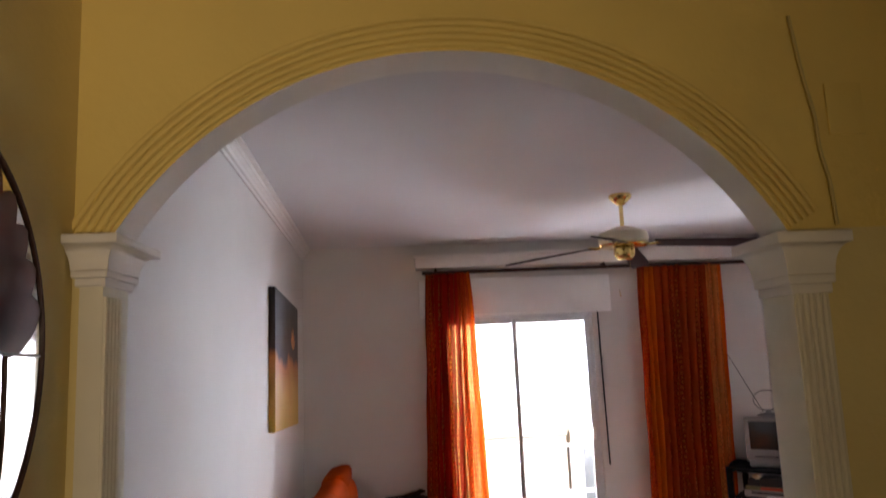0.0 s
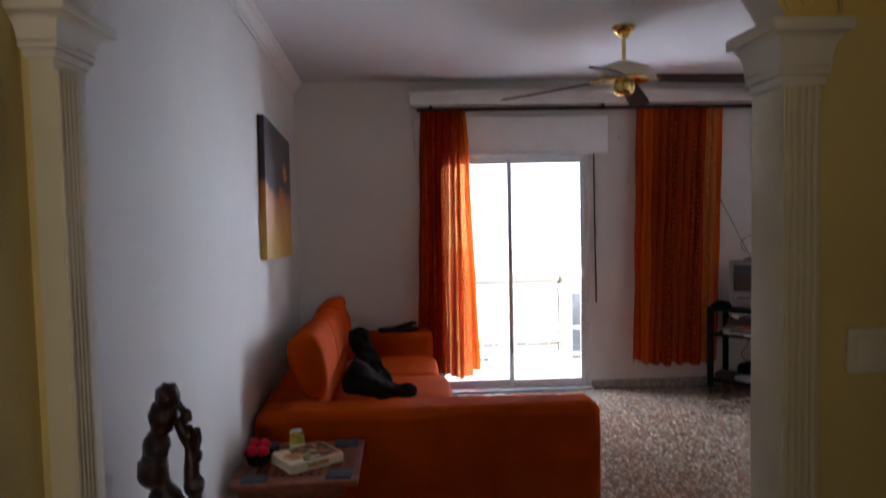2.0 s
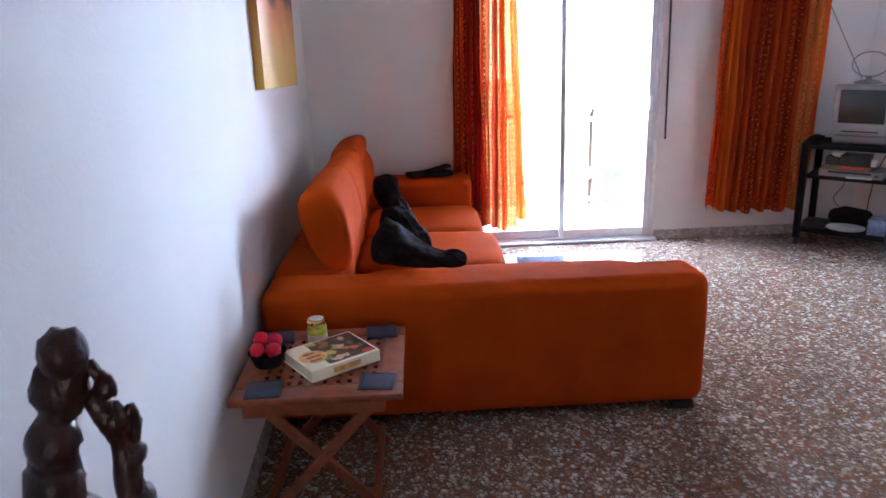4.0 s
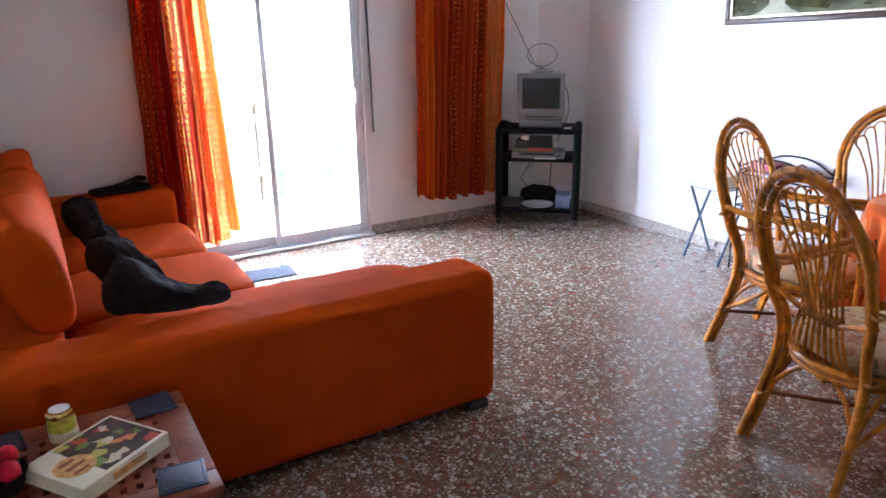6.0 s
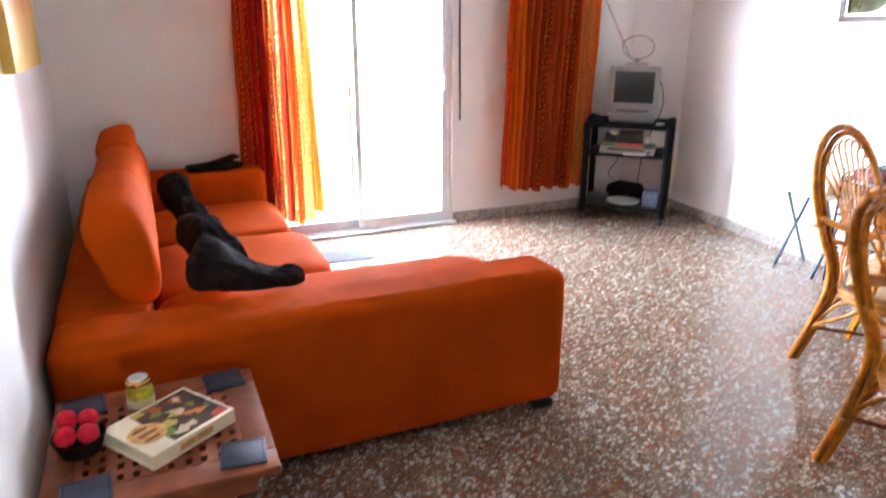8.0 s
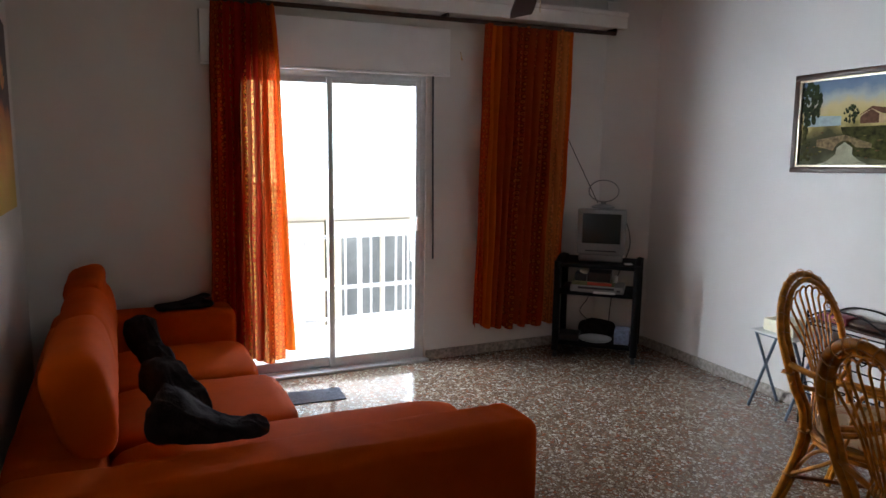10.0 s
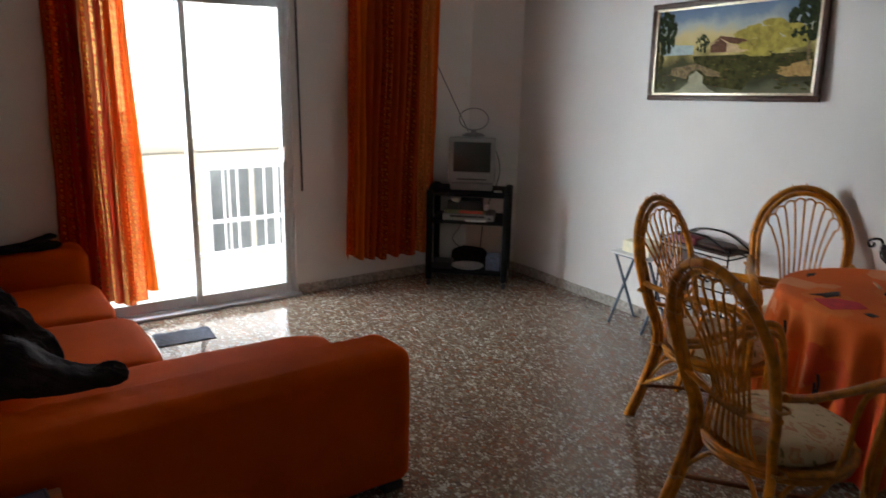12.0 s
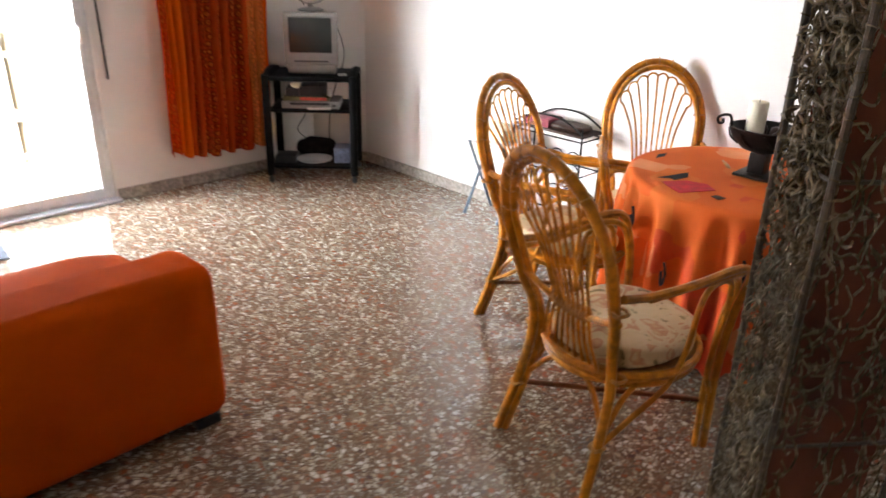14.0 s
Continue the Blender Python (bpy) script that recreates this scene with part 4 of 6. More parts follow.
# ---------------------------------------------------------------- figurine by the arch
def figurine():
    st = thing("pedestal_table", pose(-0.600, 2.04, 0.03), "small round tan wooden pedestal table by the wall", "pedestal table")
    part("tabletop", L([(0.115, 0.705), (0.125, 0.71), (0.125, 0.732), (0.117, 0.74), (0.0, 0.74)]), M_TANWOOD, st)
    part("column", L([(0.05, 0.0), (0.03, 0.05), (0.028, 0.4), (0.045, 0.66), (0.06, 0.7045)]), M_TANWOOD, st)
    part("foot", L([(0.12, -0.03), (0.12, -0.015), (0.06, 0.0), (0.0, 0.0002)]), M_TANWOOD, st)
    f = bmesh.new()
    lathe(f, [(0.055, 0.0), (0.06, 0.01), (0.05, 0.03), (0.04, 0.05)], 0, 0, 16)
    tube(f, smooth_path([(0.015, 0, 0.03), (0.0, 0, 0.09), (-0.055, 0, 0.16), (-0.085, 0, 0.23), (-0.065, 0, 0.32), (-0.035, 0, 0.40), (-0.03, 0, 0.43)], 6), 0.036, 12, taper=lambda u: 1.05 - 0.45 * abs(u - 0.35) + 0.14 * math.sin(u * 26))
    tube(f, smooth_path([(0.02, 0.0, 0.04), (0.035, 0, 0.10), (0.03, 0, 0.18), (0.028, 0, 0.26), (0.02, 0, 0.31), (-0.008, 0, 0.36)], 6), 0.022, 10, taper=lambda u: 1.1 - 0.25 * u + 0.18 * math.sin(u * 17))
    tube(f, smooth_path([(0.03, 0, 0.30), (0.055, 0.005, 0.33), (0.05, 0.01, 0.28), (0.035, 0.01, 0.25)], 5), 0.010, 8)
    tube(f, smooth_path([(-0.04, 0.01, 0.36), (-0.005, 0.012, 0.40), (0.015, 0.01, 0.38)], 5), 0.013, 8)
    for x, y, z, r in ((-0.034, 0, 0.43, 0.040), (-0.052, 0.01, 0.375, 0.046), (-0.072, -0.01, 0.30, 0.044), (-0.088, 0, 0.225, 0.050), (-0.060, 0.01, 0.14, 0.046), (-0.01, 0, 0.07, 0.058), (0.025, 0, 0.315, 0.026), (0.036, 0.01, 0.25, 0.027), (0.034, 0, 0.17, 0.033), (0.032, 0, 0.09, 0.036), (0.02, 0.0, 0.37, 0.020)):
        bmesh.ops.create_uvsphere(f, u_segments=14, v_segments=9, radius=r, matrix=Matrix.Translation((x, y, z)))
    for v in f.verts:
        v.co += Vector((v.co.x, v.co.y, 0.3 * v.co.z)).normalized() * (0.010 * noise.noise(v.co * 45) + 0.006 * noise.noise(v.co * 110))
    g = new("figurine", mesh_of(f, "figurine", M_STATUE, True, 70))
    g.matrix_world = pose(-0.600, 2.04, 0.771, 0, 0, 15) @ Matrix.Diagonal((0.82, 0.85, 0.95, 1.0))
    tagged(g, "dark red carved resin figurine of entwined curved forms", "figurine")
    k = thing("small_stone", pose(-0.675, 2.01, 0.771), "small round dark stone beside the figurine", "stone")
    part("stone", cushion((0.035, 0.03, 0.026), 2.2, 4, 0.004, pose(0, 0, 0.012), 3.0), M_BLACKPL, k)


figurine()


# ---------------------------------------------------------------- wall pictures
def canvas():
    t = thing("canvas_print", pose(west(5.01), 5.01, 1.775, 0, 0, WEST_TURN) @ pose(0, 0, 0, -2.6, 0, 0), "deep unframed canvas fading from black to golden yellow", "canvas")
    m = material("canvas_print", (0.5, 0.3, 0.1), 0.6)
    p = m.node_tree.nodes["Principled BSDF"]
    co = node(m, "ShaderNodeTexCoord")
    sp = node(m, "ShaderNodeSeparateXYZ")
    link(m, co.outputs["Object"], sp.inputs["Vector"])
    wob = node(m, "ShaderNodeTexNoise", Scale=2.2, Detail=4.0)
    link(m, co.outputs["Object"], wob.inputs["Vector"])
    add = node(m, "ShaderNodeMath")
    add.operation = "MULTIPLY_ADD"
    link(m, wob.outputs["Fac"], add.inputs[0])
    add.inputs[1].default_value = 0.32
    link(m, sp.outputs["Z"], add.inputs[2])
    mr = node(m, "ShaderNodeMapRange")
    mr.inputs["From Min"].default_value, mr.inputs["From Max"].default_value = -0.30, 0.55
    link(m, add.outputs["Value"], mr.inputs["Value"])
    r = ramp_node(m, [(0.0, (0.62, 0.42, 0.04)), (0.25, (0.66, 0.36, 0.07)), (0.52, (0.55, 0.19, 0.04)), (0.60, (0.06, 0.03, 0.025)), (1.0, (0.018, 0.012, 0.014))])
    link(m, mr.outputs["Result"], r.inputs["Fac"])
    link(m, r.outputs["Color"], p.inputs["Base Color"])
    part("stretched_canvas", B((0.0, -0.61, -0.43, 0.04, 0.61, 0.43), bevel=0.003), m, t)
    petal = material("pale_orange_print", (0.60, 0.26, 0.08), 0.6, vary=0.3, scale=30)
    for k in range(6):
        a = 0.4 + k * 0.42
        bm = bmesh.new()
        box(bm, 0.0402, -0.02, 0.0, 0.0412, 0.02, 0.15)
        bmesh.ops.subdivide_edges(bm, edges=bm.edges[:], cuts=3, use_grid_fill=True)
        for v in bm.verts:
            v.co.y *= math.sin(math.pi * min(0.98, max(0.05, v.co.z / 0.15)))
        part("painted_petal", moved(bm, Matrix.Translation((0, 0.28, 0.10)) @ Matrix.Rotation(a - 1.5, 4, "X")), petal, t)


canvas()


def landscape():
    w, h = 1.135, 0.595
    t = thing("framed_painting", pose(XR, 4.235, 1.808, 0, 0, -90) @ pose(0, 0, 0, -1.5, -2.3, 0), "framed oil landscape with bridge, cottage and trees", "painting")
    # local: x along the wall, y into the wall
    def sheet(name, pts, mat, depth, label=""):
        bm = bmesh.new()
        f = [bm.verts.new((x, -depth, z)) for x, z in pts]
        b = [bm.verts.new((x, -depth + 0.0006, z)) for x, z in pts]
        bm.faces.new(f)
        bm.faces.new(b[::-1])
        for k in range(len(pts)):
            bm.faces.new((f[k - 1], f[k], b[k], b[k - 1]))
        bmesh.ops.recalc_face_normals(bm, faces=bm.faces[:])
        return part(name, bm, mat, t, label, smooth=False)
    bw = 0.034
    for nm, b in (("frame_rail", (-w / 2, -0.035, -h / 2, w / 2, -0.004, -h / 2 + bw)), ("frame_rail", (-w / 2, -0.035, h / 2 - bw, w / 2, -0.004, h / 2)), ("frame_stile", (-w / 2, -0.034, -h / 2 + bw, -w / 2 + bw, -0.004, h / 2 - bw)), ("frame_stile", (w / 2 - bw, -0.034, -h / 2 + bw, w / 2, -0.004, h / 2 - bw))):
        part(nm, B(b, bevel=0.006), M_DARKWOOD, t, "dark brown moulded frame")
    i = bw
    for b in ((-w / 2 + i, -0.030, -h / 2 + i, w / 2 - i, -0.012, -h / 2 + i + 0.014), (-w / 2 + i, -0.030, h / 2 - i - 0.014, w / 2 - i, -0.012, h / 2 - i), (-w / 2 + i, -0.030, -h / 2 + i + 0.014, -w / 2 + i + 0.014, -0.012, h / 2 - i - 0.014), (w / 2 - i - 0.014, -0.030, -h / 2 + i + 0.014, w / 2 - i, -0.012, h / 2 - i - 0.014)):
        part("gilt_slip", B(b, bevel=0.003), M_GILT, t)
    cw, ch = w - 2 * i, h - 2 * i
    m = material("painted_sky_and_land", (0.3, 0.3, 0.2), 0.65, spec=0.15)
    p = m.node_tree.nodes["Principled BSDF"]
    co = node(m, "ShaderNodeTexCoord")
    sp = node(m, "ShaderNodeSeparateXYZ")
    link(m, co.outputs["Object"], sp.inputs["Vector"])
    nz = node(m, "ShaderNodeTexNoise", Scale=5.0, Detail=5.0)
    link(m, co.outputs["Object"], nz.inputs["Vector"])
    add = node(m, "ShaderNodeMath")
    add.operation = "MULTIPLY_ADD"
    link(m, nz.outputs["Fac"], add.inputs[0])
    add.inputs[1].default_value = 0.30
    link(m, sp.outputs["Z"], add.inputs[2])
    mr = node(m, "ShaderNodeMapRange")
    mr.inputs["From Min"].default_value, mr.inputs["From Max"].default_value = -0.11, 0.41
    link(m, add.outputs["Value"], mr.inputs["Value"])
    r = ramp_node(m, [(0.0, (0.11, 0.11, 0.06)), (0.15, (0.035, 0.035, 0.013)), (0.34, (0.055, 0.050, 0.016)), (0.44, (0.20, 0.16, 0.05)), (0.52, (0.46, 0.36, 0.14)), (0.66, (0.50, 0.40, 0.20)), (0.78, (0.34, 0.36, 0.34)), (0.90, (0.15, 0.21, 0.29)), (1.0, (0.12, 0.17, 0.26))])
    link(m, mr.outputs["Result"], r.inputs["Fac"])
    link(m, r.outputs["Color"], p.inputs["Base Color"])
    part("painted_board", B((-cw / 2, -0.016, -ch / 2, cw / 2, -0.010, ch / 2)), m, t)

    def paint(name, c, v=0.3, s=45):
        return material(name, c, 0.75, vary=v, scale=s, bump=0.2, bump_scale=120, spec=0.12)
    green, dark, wall, roof, stone = paint("painted_foliage", (0.022, 0.030, 0.011), 0.6), paint("painted_shade", (0.045, 0.042, 0.010), 0.6, 30), paint("painted_cottage_wall", (0.46, 0.32, 0.18), 0.2), paint("painted_cottage_roof", (0.11, 0.05, 0.028)), paint("painted_stone", (0.17, 0.12, 0.06), 0.5)
    lime, lake, path = paint("painted_lime_bush", (0.30, 0.24, 0.05), 0.35, 30), paint("painted_lake", (0.30, 0.37, 0.38), 0.15), paint("painted_sand_path", (0.36, 0.22, 0.08))
    water = paint("painted_water", (0.30, 0.29, 0.20), 0.2, 20)

    def blob(cx, cz, rx, rz, seed, n=26):
        return [(cx + rx * (1 + 0.22 * noise.noise(Vector((3 * math.cos(a), 3 * math.sin(a), seed)))) * math.cos(a), cz + rz * (1 + 0.22 * noise.noise(Vector((3 * math.cos(a), 3 * math.sin(a), seed + 9)))) * math.sin(a)) for a in (2 * math.pi * k / n for k in range(n))]
    sheet("painted_lake", [(-0.50, -0.02), (-0.25, -0.02), (-0.25, 0.035), (-0.44, 0.045), (-0.50, 0.04)], lake, 0.0168)
    rnd = random.Random(11)

    def crown(cx, cz, rx, rz, mat, depth, count):
        """Foliage dabbed on in many small strokes."""
        for k in range(count):
            a, q = rnd.uniform(0, 2 * math.pi), math.sqrt(rnd.uniform(0, 1))
            sz = rnd.uniform(0.09, 0.20)
            x, z = cx + rx * q * math.cos(a), cz + rz * q * math.sin(a)
            pts = [(min(cw / 2, max(-cw / 2, px)), min(ch / 2, max(-ch / 2, pz))) for px, pz in blob(x, z, rx * sz, rz * sz, rnd.uniform(0, 90), 14)]
            sheet("painted_foliage", pts, mat, depth + 0.00001 * k)
    crown(0.24, 0.05, 0.22, 0.09, lime, 0.0169, 170)
    crown(-0.465, 0.12, 0.075, 0.13, green, 0.0176, 90)
    crown(-0.50, 0.02, 0.04, 0.12, dark, 0.0174, 30)
    crown(-0.19, 0.035, 0.045, 0.065, green, 0.0172, 45)
    crown(0.455, 0.14, 0.10, 0.12, green, 0.0176, 110)
    crown(0.36, -0.035, 0.16, 0.02, dark, 0.0174, 10)
    crown(0.12, -0.11, 0.28, 0.07, dark, 0.0173, 60)
    crown(-0.46, -0.17, 0.09, 0.06, dark, 0.0174, 14)
    crown(0.40, -0.20, 0.13, 0.04, dark, 0.0174, 12)
    olive = paint("painted_olive_bank", (0.12, 0.10, 0.028), 0.5, 30)
    umber = paint("painted_umber_bank", (0.11, 0.060, 0.022), 0.5, 30)
    for k in range(40):
        crown(rnd.uniform(-0.12, 0.45), rnd.uniform(-0.20, -0.05), 0.07, 0.022, (olive, umber, dark)[k % 3], 0.0177 + 0.00002 * k, 1)
    for k in range(14):
        crown(rnd.uniform(-0.52, -0.32), rnd.uniform(-0.20, -0.04), 0.06, 0.03, (olive, umber, dark)[k % 3], 0.0177 + 0.00002 * k, 1)
    sheet("painted_trunk", [(-0.50, -0.12), (-0.475, -0.12), (-0.465, 0.1), (-0.48, 0.1)], dark, 0.0174)
    sheet("painted_trunk", [(0.47, -0.10), (0.49, -0.10), (0.475, 0.08), (0.462, 0.08)], stone, 0.0178)
    sheet("painted_bank", [(-0.25, -0.03), (0.5, -0.035), (0.5, -0.08), (0.18, -0.14), (0.1, -0.235), (-0.15, -0.2), (-0.22, -0.1)], dark, 0.0171)
    sheet("painted_cottage", [(-0.13, -0.015), (0.13, -0.02), (0.13, 0.02), (0.0, 0.03), (-0.07, 0.07), (-0.13, 0.03)], wall, 0.0180)
    sheet("painted_roof", [(-0.15, 0.025), (-0.065, 0.08), (0.09, 0.055), (0.15, 0.018), (-0.0, 0.035), (-0.065, 0.066)], roof, 0.0184)
    sheet("painted_gable", [(-0.13, -0.015), (-0.02, -0.015), (-0.02, 0.035), (-0.068, 0.064), (-0.13, 0.025)], roof, 0.0186)
    sheet("painted_path", [(0.24, -0.12), (0.5, -0.07), (0.5, -0.16), (0.36, -0.16)], path, 0.0176)
    sheet("painted_water", [(-0.40, -0.25), (-0.06, -0.25), (-0.12, -0.225), (-0.165, -0.19), (-0.165, -0.15), (-0.215, -0.118), (-0.265, -0.15), (-0.27, -0.19), (-0.33, -0.23)], water, 0.0176)
    arch = [(-0.40, -0.10), (-0.22, -0.075), (-0.05, -0.13), (-0.05, -0.155), (-0.14, -0.15)] + [(-0.215 + 0.06 * math.cos(a), -0.155 + 0.045 * math.sin(a)) for a in (math.pi * k / 8 for k in range(1, 8))] + [(-0.29, -0.165), (-0.40, -0.14)]
    sheet("painted_bridge", arch, stone, 0.0182)


landscape()


# ---------------------------------------------------------------- television corner
def tv_stand():
    m = pose(2.84, 5.90, 0, 0, 0, -42.5)
    t = thing("tv_stand", m, "black metal television stand with shelves and castors", "tv stand")
    w, d = 0.295, 0.40
    for x in (-w, w):
        for y in (0.0, d):
            post = part("post", T([(x, y, 0.055), (x, y, 0.755)], 0.027, 10), M_BLACK, t)
            part("castor", L([(0.012, 0.0), (0.019, 0.006), (0.019, 0.03), (0.010, 0.05), (0.008, 0.058)], x, y, 12), M_BLACKPL, post)
        part("side_bar", T([(x, 0.0, 0.735), (x, d * 0.5, 0.762), (x, d, 0.735)], 0.026, 8), M_BLACK, t)
    part("top_shelf", B((-w + 0.005, -0.012, 0.715, w - 0.005, d + 0.01, 0.745), bevel=0.007), M_BLACK, t)
    part("middle_shelf", B((-w + 0.01, 0.0, 0.50, w - 0.01, d, 0.522), bevel=0.005), M_BLACK, t)
    part("lower_shelf", B((-w + 0.01, 0.0, 0.10, w - 0.01, d, 0.122), bevel=0.005), M_BLACK, t)
    return m


TV = tv_stand()


def television():
    m = TV @ pose(0.01, 0.10, 0.747, 0, 0, 3) @ Matrix.Diagonal((1.04, 1.04, 1.12, 1.0))
    t = thing("television", m, "small silver-grey tube television on a black stand", "television")
    bm = bmesh.new()
    box(bm, -0.175, 0.0, 0.055, 0.175, 0.06, 0.365, bevel=0.012, seg=3)
    part("front_shell", bm, M_SILVER, t)
    bm = bmesh.new()
    rings = []
    for y, sx, z0, z1 in ((0.061, 0.168, 0.06, 0.36), (0.16, 0.15, 0.07, 0.345), (0.27, 0.10, 0.09, 0.28), (0.31, 0.08, 0.10, 0.25)):
        rings.append([bm.verts.new(p) for p in ((-sx, y, z0), (sx, y, z0), (sx, y, z1), (-sx, y, z1))])
    for a, b in zip(rings, rings[1:]):
        for q in range(4):
            bm.faces.new((a[q], a[(q + 1) % 4], b[(q + 1) % 4], b[q]))
    bm.faces.new(rings[0][::-1])
    bm.faces.new(rings[-1])
    part("rear_shell", bm, M_SILVER, t)
    for b in ((-0.15, -0.006, 0.115, 0.15, 0.0, 0.13), (-0.15, -0.006, 0.335, 0.15, 0.0, 0.35), (-0.15, -0.006, 0.13, -0.137, 0.0, 0.335), (0.137, -0.006, 0.13, 0.15, 0.0, 0.335)):
        part("bezel", B(b, bevel=0.002), M_SILVER, t)
    bm = bmesh.new()
    n = 12
    g = [[bm.verts.new((-0.136 + 0.272 * i / n, -0.001 - 0.006 * (1 - (2 * i / n - 1) ** 2) * (1 - (2 * j / n - 1) ** 2), 0.131 + 0.203 * j / n)) for i in range(n + 1)] for j in range(n + 1)]
    for j in range(n):
        for i in range(n):
            bm.faces.new((g[j][i], g[j][i + 1], g[j + 1][i + 1], g[j + 1][i]))
    part("screen", bm, M_SCREEN, t, "dark grey tube screen, switched off", angle=180)
    part("control_flap", B((-0.11, -0.004, 0.075, 0.11, 0.002, 0.084), bevel=0.002), M_BLACKPL, t)
    part("pedestal", B((-0.16, 0.005, 0.0, 0.16, 0.24, 0.056), bevel=0.015, seg=3), M_SILVER, t)
    a = thing("tv_antenna", m @ pose(0.0, 0.12, 0.366), "loop indoor antenna with a telescopic rod on the television", "antenna")
    part("foot", L([(0.085, 0.0), (0.088, 0.006), (0.06, 0.018), (0.02, 0.024), (0.016, 0.045), (0.0, 0.047)], 0, 0, 20), M_SILVER, a)
    part("loop", tube(bmesh.new(), [(0.108 * math.cos(q), 0.0, 0.115 + 0.074 * math.sin(q)) for q in (2 * math.pi * k / 32 for k in range(32))], 0.0042, 6, True), M_SILVER, a)
    part("rod", T([(-0.04, 0.0, 0.03), (-0.19, 0.02, 0.30), (-0.30, 0.03, 0.50)], 0.003, 6), M_BLACKPL, a)
    c = thing("tv_cable", TV @ pose(0, 0, 0), "thin dark cable hanging behind the stand", "cable")
    part("cable", T([(0.19, 0.16, 1.05), (0.215, 0.2, 0.95), (0.2, 0.40, 0.8), (0.1, 0.425, 0.5), (0.08, 0.36, 0.2), (0.13, 0.3, 0.126)], 0.004, 6), M_BLACKPL, c)
    part("cable", T([(-0.12, 0.41, 0.51), (-0.10, 0.415, 0.4), (-0.16, 0.41, 0.28), (-0.05, 0.40, 0.18), (0.0, 0.3, 0.127)], 0.0035, 6), M_BLACKPL, c)


television()


def stand_things():
    p = thing("video_player", TV @ pose(0.0, 0.03, 0.523), "silver disc player on the middle shelf", "disc player")
    part("case", B((-0.20, 0, 0, 0.20, 0.24, 0.05), bevel=0.004), M_SILVER, p)
    part("tray_slot", B((-0.14, -0.002, 0.026, 0.13, 0.002, 0.042)), M_BLACKPL, p)
    part("button", B((0.15, -0.003, 0.018, 0.175, 0.002, 0.03)), M_BLACKPL, p)
    r = thing("remote_control", TV @ pose(0.06, 0.012, 0.523, 0, 0, 4), "grey remote control before the player", "remote control")
    part("body", B((-0.08, -0.012, 0, 0.08, 0.012, 0.014), bevel=0.004), M_GREYPL, r)
    red = material("red_cardboard", (0.42, 0.045, 0.02), 0.6, vary=0.3, scale=50)
    olive = material("olive_cardboard", (0.12, 0.12, 0.05), 0.7, vary=0.3, scale=40)
    g = thing("game_box", TV @ pose(-0.02, 0.04, 0.574), "flat olive and red box lying on the player", "box")
    part("box_bottom", B((-0.17, 0, 0, 0.15, 0.2, 0.03), bevel=0.002), olive, g)
    part("box_lid", B((-0.05, -0.002, 0.005, 0.13, 0.0, 0.027)), red, g)
    q = thing("paper_stack", TV @ pose(-0.02, 0.05, 0.605), "small stack of dark boxes and papers", "boxes")
    part("box", B((-0.15, 0, 0, -0.06, 0.15, 0.055), bevel=0.002), M_BLACKPL, q)
    part("box", B((-0.055, 0, 0, 0.12, 0.16, 0.07), bevel=0.003), M_BLACKPL, q)
    part("paper_ball", cushion((0.07, 0.06, 0.04), 2.3, 6, 0.012, pose(-0.085, 0.02, 0.075), 6), M_PAPER, q)
    part("tin", L([(0.018, 0), (0.019, 0.002), (0.019, 0.05), (0.0, 0.052)], 0.15, 0.03, 14), M_GREYPL, q)
    d = thing("china_plate", TV @ pose(0.0, 0.12, 0.123), "white glazed plate on the lower shelf", "plate")
    part("plate", L([(0.05, 0.0), (0.06, 0.002), (0.125, 0.018), (0.127, 0.022), (0.06, 0.008), (0.0, 0.007)], 0, 0, 28), M_PLATE, d)
    b = thing("blue_box", TV @ pose(0.20, 0.12, 0.123), "blue-grey cardboard box on the lower shelf", "box")
    part("carton", B((-0.055, -0.05, 0, 0.055, 0.10, 0.11), bevel=0.003), M_BLUEBOX, b)
    k = thing("black_bag", TV @ pose(0.0, 0.28, 0.123), "black soft bag behind the plate", "bag")
    part("bag", cushion((0.30, 0.12, 0.14), 2.6, 8, 0.02, pose(0, 0, 0.068), 9), M_BLACKCLOTH, k)
    e = thing("dark_box", TV @ pose(-0.2, 0.12, 0.123), "flat dark box on the lower shelf", "box")
    part("carton", B((-0.075, -0.07, 0, 0.075, 0.09, 0.05), bevel=0.003), M_BLACKPL, e)
    f = thing("small_remote", TV @ pose(0.22, 0.09, 0.7455, 0, 0, 15), "small grey remote on top of the stand", "remote control")
    part("body", B((-0.03, -0.02, 0, 0.03, 0.02, 0.012), bevel=0.004), M_GREYPL, f)


stand_things()


